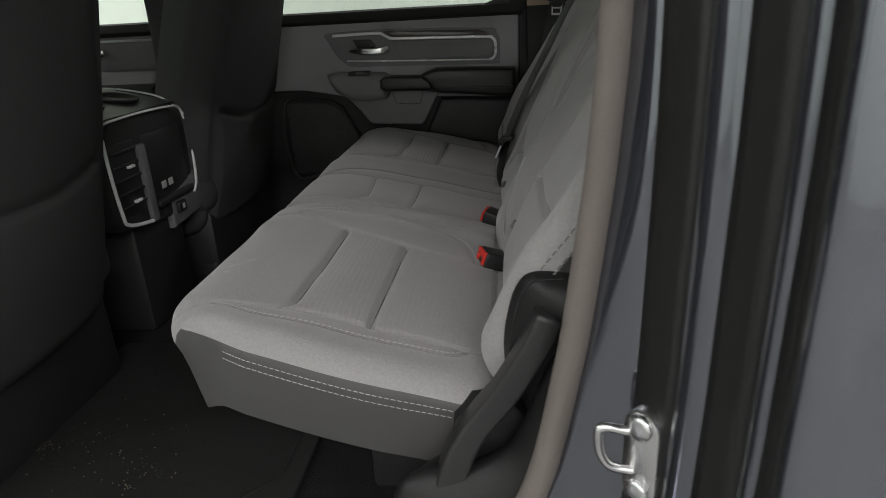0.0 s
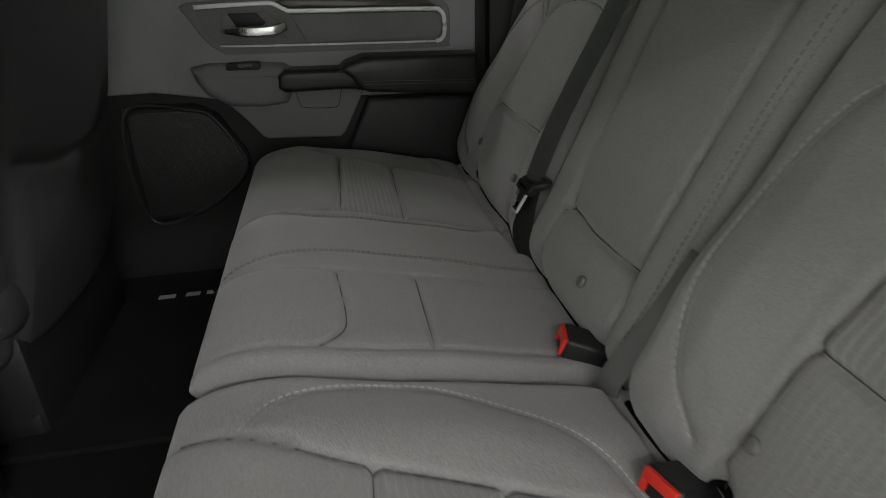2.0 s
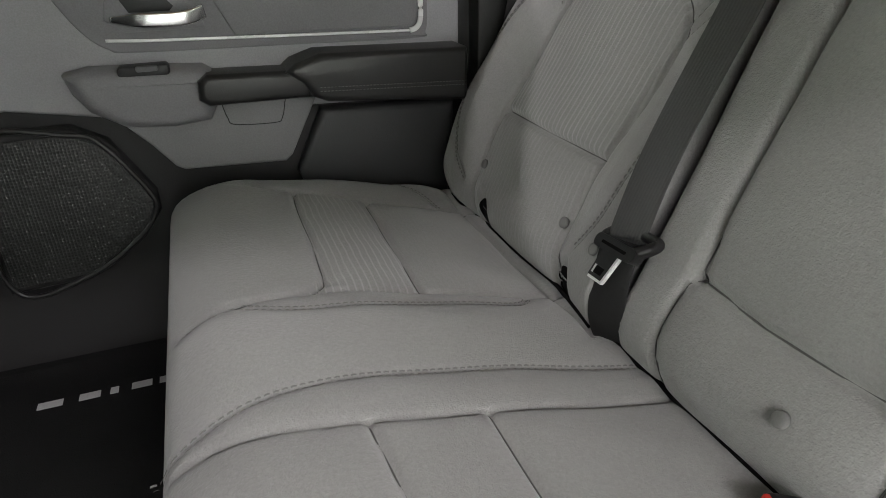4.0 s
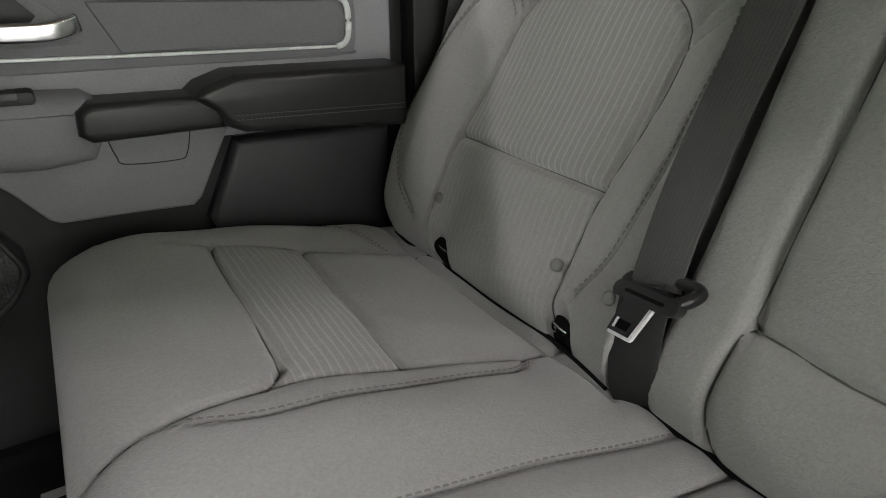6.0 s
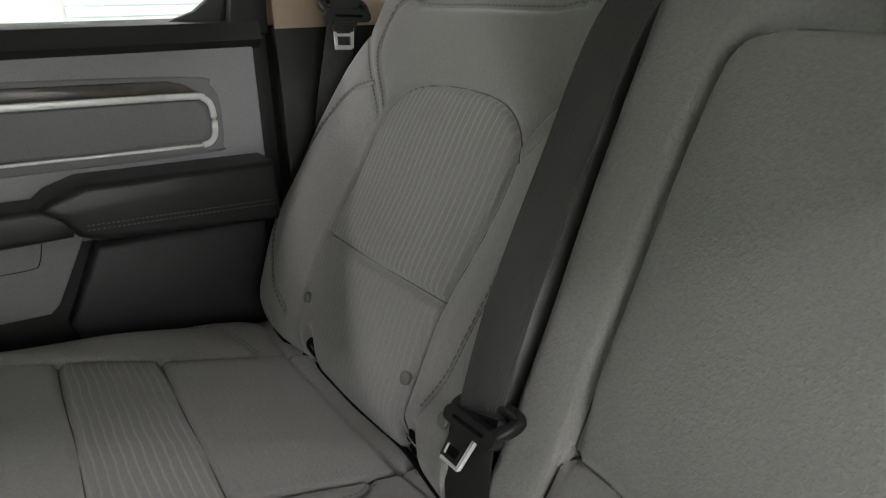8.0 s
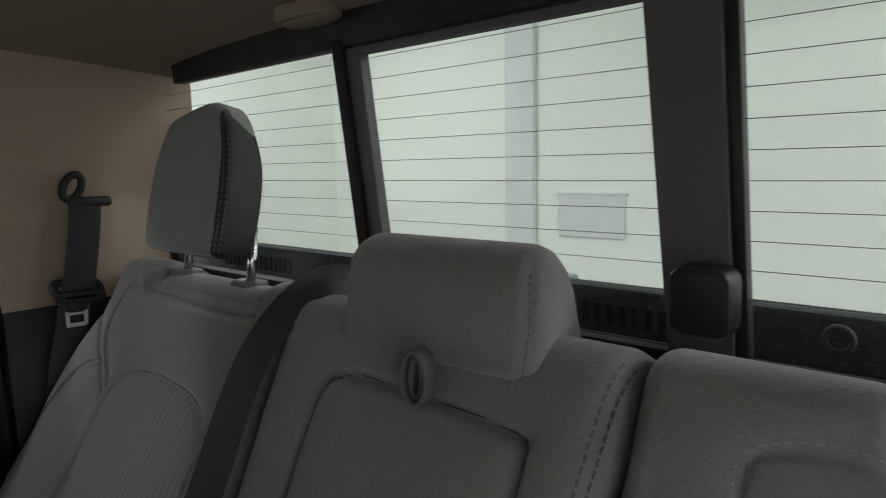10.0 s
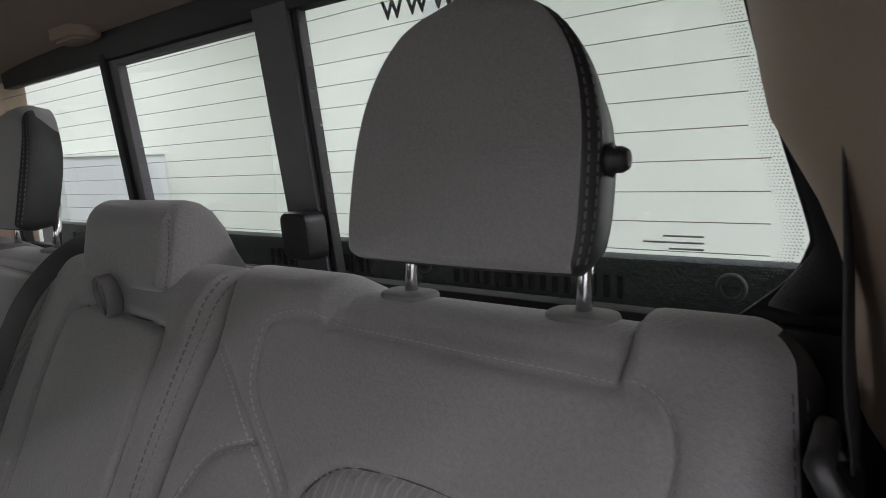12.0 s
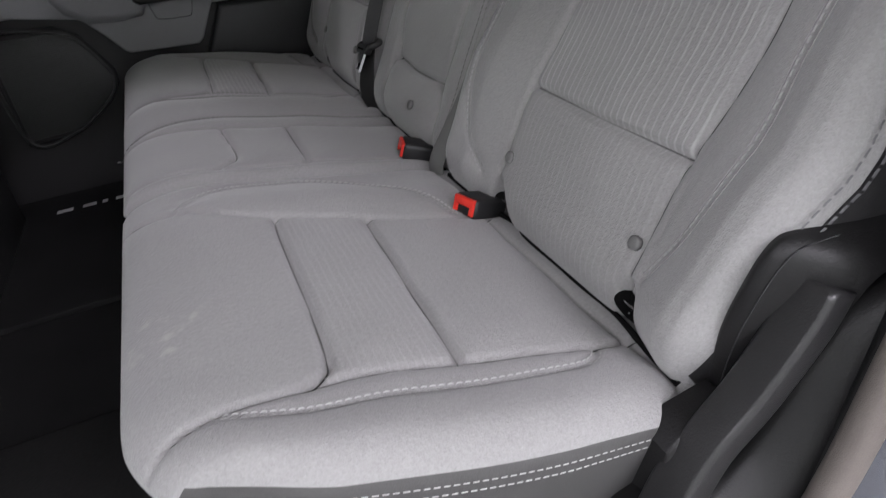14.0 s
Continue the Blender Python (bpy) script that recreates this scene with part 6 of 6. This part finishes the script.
def bent(x, y, z):
    """The flange beside the seal turns forward low down; the rest follows less."""
    w = min(1, max(0, 1 - (-0.745 - y) / 0.03))
    far = min(1, max(0, 1 - (x - 0.2) / 0.15))
    return (x + w * sill_bend(z) + (1 - w) * 0.5 * sill_bend(z + 0.22) * far - 0.004, y + 0.05 * max(0, z - 0.85) * min(1, max(0, (-0.73 - y) / 0.1)), z)


V, F = [], []
zz = np.concatenate([np.linspace(1.34, 0.2, 60), np.linspace(0.18, -0.1, 8)])
for z in zz:
    for x, y in jamb:
        V.append(bent(x, y, z))
nj = len(jamb)
for i in range(len(zz) - 1):
    for k in range(nj - 1):
        F.append((i * nj + k, (i + 1) * nj + k, (i + 1) * nj + k + 1, i * nj + k + 1))
mesh_part("door_jamb", V, F, M_PAINT, truck, "dark blue stepped door jamb")
# black rubber strips that also stand for shadow gaps between the painted bands
for prof_ in ([(0.1375, -0.7785), (0.1405, -0.786), (0.142, -0.796), (0.1425, -0.803), (0.146, -0.811), (0.1485, -0.820), (0.1515, -0.8285), (0.165, -0.826), (0.165, -0.784)],
              [(0.1655, -0.8575), (0.169, -0.864), (0.1705, -0.874), (0.174, -0.884), (0.177, -0.8945), (0.195, -0.892), (0.195, -0.862)],
              [(0.1805, -0.9157), (0.1825, -0.922), (0.182, -0.93), (0.1795, -0.9365), (0.20, -0.934), (0.20, -0.919)]):
    V, F = [], []
    np_ = len(prof_)
    for z in zz[:62]:
        V += [bent(x, y, z) for x, y in prof_]
    for i in range(61):
        for k in range(np_):
            F.append((i * np_ + k, (i + 1) * np_ + k, (i + 1) * np_ + (k + 1) % np_, i * np_ + (k + 1) % np_))
    mesh_part("weatherstrip", V, F, M_RUBBER, truck, "black strip for rubber and shade in a jamb recess")
part("rocker", box(-1.0, 0.25, -0.93, -0.70, -0.15, 0.06, 0.02, 3), M_PAINT, truck, smooth=True)
# out of view; added so its rounded corner blocks light from the headrest
part("unseen_header", slab([(-1.0, 1.335), (-1.0, 1.225), (-0.16, 1.225), (-0.06, 1.212), (0.02, 1.18), (0.075, 1.12), (0.105, 1.04), (0.135, 1.04), (0.135, 1.335)], "y", -0.752, -0.785, 0.006), M_PAINT, truck, "unseen dark blue header added to cut light at the door opening", smooth=True)
part("sill_plate", box(-0.98, 0.0, -0.86, -0.71, 0.06, FLOOR - 0.02, 0.008, 3), M_PLASTIC, truck, smooth=True)
# bed: side, front wall with slots, floor
part("bed_side", box(0.46, 2.2, -0.945, -0.86, -0.1, 0.80, 0.02, 3), M_PAINT, truck, smooth=True)
part("bed_side", box(0.46, 2.2, 0.98, 1.06, -0.1, 0.60, 0.02, 3), M_PAINT, truck, smooth=True)
part("bed_wall", box(0.47, 0.50, -0.86, 0.98, 0.0, 0.936, 0.006), M_BEDLINER, truck, "grey bed front wall", smooth=True)
for i in range(120):
    if i % 24 < 15:
        y = -0.80 + i * 0.0145
        part("bed_slot", box(0.466, 0.471, y, y + 0.006, 0.894, 0.918, 0.001), M_SOFTBLACK, truck)
for y in (-0.199, -0.553):
    v, f = sweep([(0.465, y + 0.011 * math.cos(a / 20 * 2 * math.pi), 0.915 + 0.011 * math.sin(a / 20 * 2 * math.pi)) for a in range(20)], ring(0.0026, 8), up=(1, 0, 0), closed=True)
    mesh_part("tie_ring", v, f, M_DARKGREY, truck, "dull grey tie-down ring")
part("bed_floor", box(0.47, 2.2, -0.86, 0.98, 0.0, 0.04), M_BEDLINER, truck)
part("tailgate", box(2.17, 2.23, -0.94, 1.06, 0.0, 0.55, 0.02), M_PAINT, truck)
part("hood", box(-3.9, -2.62, -0.9, 1.0, 0.1, 0.72, 0.08, 4), M_PAINT, truck, smooth=True)
wheel_at = ((1.35, -0.82), (1.35, 0.95), (-3.1, -0.82), (-3.1, 0.95))
for x, y in wheel_at:
    s = -1 if y < 0 else 1
    v, f = lathe((x, y, GROUND + 0.4), (0, s, 0), [(-0.12, 0.30), (-0.11, 0.39), (0.10, 0.39), (0.12, 0.33), (0.12, 0.26)], 36)
    w_ = mesh_part("wheel", v, f, M_RUBBER, truck, "black tyre")
    v, f = lathe((x, y, GROUND + 0.4), (0, s, 0), [(0.09, 0.25), (0.125, 0.24), (0.10, 0.10), (0.12, 0.05)], 30)
    mesh_part("rim", v, f, M_CHROME, w_, "grey alloy rim")
st = thing("door_striker", (0.14, -0.79, 0.5), "bright steel door striker loop on the jamb", "door striker")
bm = slab([(-0.795 + a, 0.510 + b) for a, b in rounded_rect(0.034, 0.086, 0.0165, 5)], "x", 0.156, 0.140, 0.004)
bmesh.ops.rotate(bm, verts=bm.verts[:], cent=(0.142, -0.795, 0.51), matrix=Matrix.Rotation(radians(42), 3, "Z"))
bmesh.ops.translate(bm, verts=bm.verts[:], vec=(-0.012, -0.021, 0.010))
part("plate", bm, M_STEEL, st, "steel striker plate", smooth=True)
lp = smooth_line([(0.138, -0.811, 0.542), (0.118, -0.811, 0.543), (0.104, -0.811, 0.546), (0.098, -0.811, 0.543), (0.099, -0.811, 0.524), (0.106, -0.811, 0.510), (0.118, -0.811, 0.505), (0.138, -0.811, 0.504)], 36)
v, f = sweep(lp, ring(0.0042, 8), up=(0, 1, 0))
mesh_part("loop", v, f, M_STEEL, st, "steel loop")
for z in (0.480, 0.541):
    mesh_part("bolt", *lathe((0.129, -0.818, z + 0.010), (-0.74, -0.67, 0), [(0, 0.011), (0.004, 0.011), (0.005, 0.006)], 12), M_STEEL, st)

# ---- the room round the truck ----
X0, X1, Y0, Y1 = -6.0, 4.4, -5.4, 5.2
tagged(part("ground", box(X0, X1, Y0, Y1, GROUND - 0.2, GROUND), M_CONCRETE, None, at=(0, 0, GROUND)), "grey concrete workshop floor", "floor", kind="structure")
tagged(part("room_ceiling", box(X0, X1, Y0, Y1, ROOM_TOP, ROOM_TOP + 0.15), M_WALLPAINT, None, at=(0, 0, ROOM_TOP)), "white workshop ceiling", "ceiling", kind="structure")
for n_, b_ in (("wall_north", (X0 - 0.2, X1 + 0.2, Y1, Y1 + 0.2)), ("wall_south", (X0 - 0.2, X1 + 0.2, Y0 - 0.2, Y0)), ("wall_east", (X1, X1 + 0.2, Y0, Y1)), ("wall_west", (X0 - 0.2, X0, Y0, Y1))):
    tagged(part(n_, box(*b_, GROUND, ROOM_TOP), M_WALLPAINT, None, at=((b_[0] + b_[1]) / 2, (b_[2] + b_[3]) / 2, GROUND)), "plain white painted workshop wall", "wall", kind="structure")
post = thing("wall_post", (X1 - 0.05, 2.72, GROUND), "pale grey upright panel on the white wall", "wall panel")
part("upright", box(X1 - 0.06, X1 - 0.001, 2.58, 2.86, GROUND, ROOM_TOP, 0.01), M_PANEL, post)
plate = thing("wall_plate", (X1 - 0.03, 2.05, 0.6), "pale rectangular plate on the white wall", "wall panel")
part("plate", box(X1 - 0.02, X1 - 0.001, 1.78, 2.36, 0.46, 0.80, 0.004), M_PANEL, plate)
part("plate_edge", box(X1 - 0.024, X1 - 0.001, 1.76, 2.38, 0.80, 0.815, 0.002), M_PANEL, plate)
SHUT_0, SHUT_1 = 0.35, 1.75
roller = thing("roller_shutter", (1.05, Y1 - 0.05, GROUND), "pale grey closed roller shutter in the white wall", "roller shutter")
for i in range(34):
    z = GROUND + 0.075 * i
    slat = slab([(Y1 - 0.047, z + 0.001), (Y1 - 0.052, z + 0.012), (Y1 - 0.052, z + 0.063), (Y1 - 0.047, z + 0.074)], "x", SHUT_0, SHUT_1)
    part("slat", slat, M_SHUTTER, roller)
part("box", box(SHUT_0 - 0.05, SHUT_1 + 0.05, Y1 - 0.25, Y1 - 0.001, GROUND + 2.55, GROUND + 2.85, 0.01), M_PANEL, roller, "pale shutter box")
# plain block added for an unidentified pale grey rectangle by the wall
low = thing("wall_block", (2.55, Y1 - 0.1, GROUND), "pale grey low block against the white wall", "cabinet")
part("body", box(2.1, 3.0, Y1 - 0.25, Y1 - 0.01, GROUND, 1.18, 0.01), M_PANEL, low)
part("top", box(2.08, 3.02, Y1 - 0.27, Y1 - 0.01, 1.18, 1.205, 0.004), M_WALLPAINT, low)
for lx, ly in LAMP_SPOTS:
    t_ = thing("ceiling_light", (lx, ly, ROOM_TOP), "long white ceiling light fitting, lit", "ceiling light", "ceiling lights")
    part("housing", box(lx - 1.2, lx + 1.2, ly - 0.2, ly + 0.2, ROOM_TOP - 0.06, ROOM_TOP, 0.008), M_WALLPAINT, t_)
    part("diffuser", box(lx - 1.17, lx + 1.17, ly - 0.17, ly + 0.17, ROOM_TOP - 0.075, ROOM_TOP - 0.062), M_GLOW, t_, "glowing diffuser")
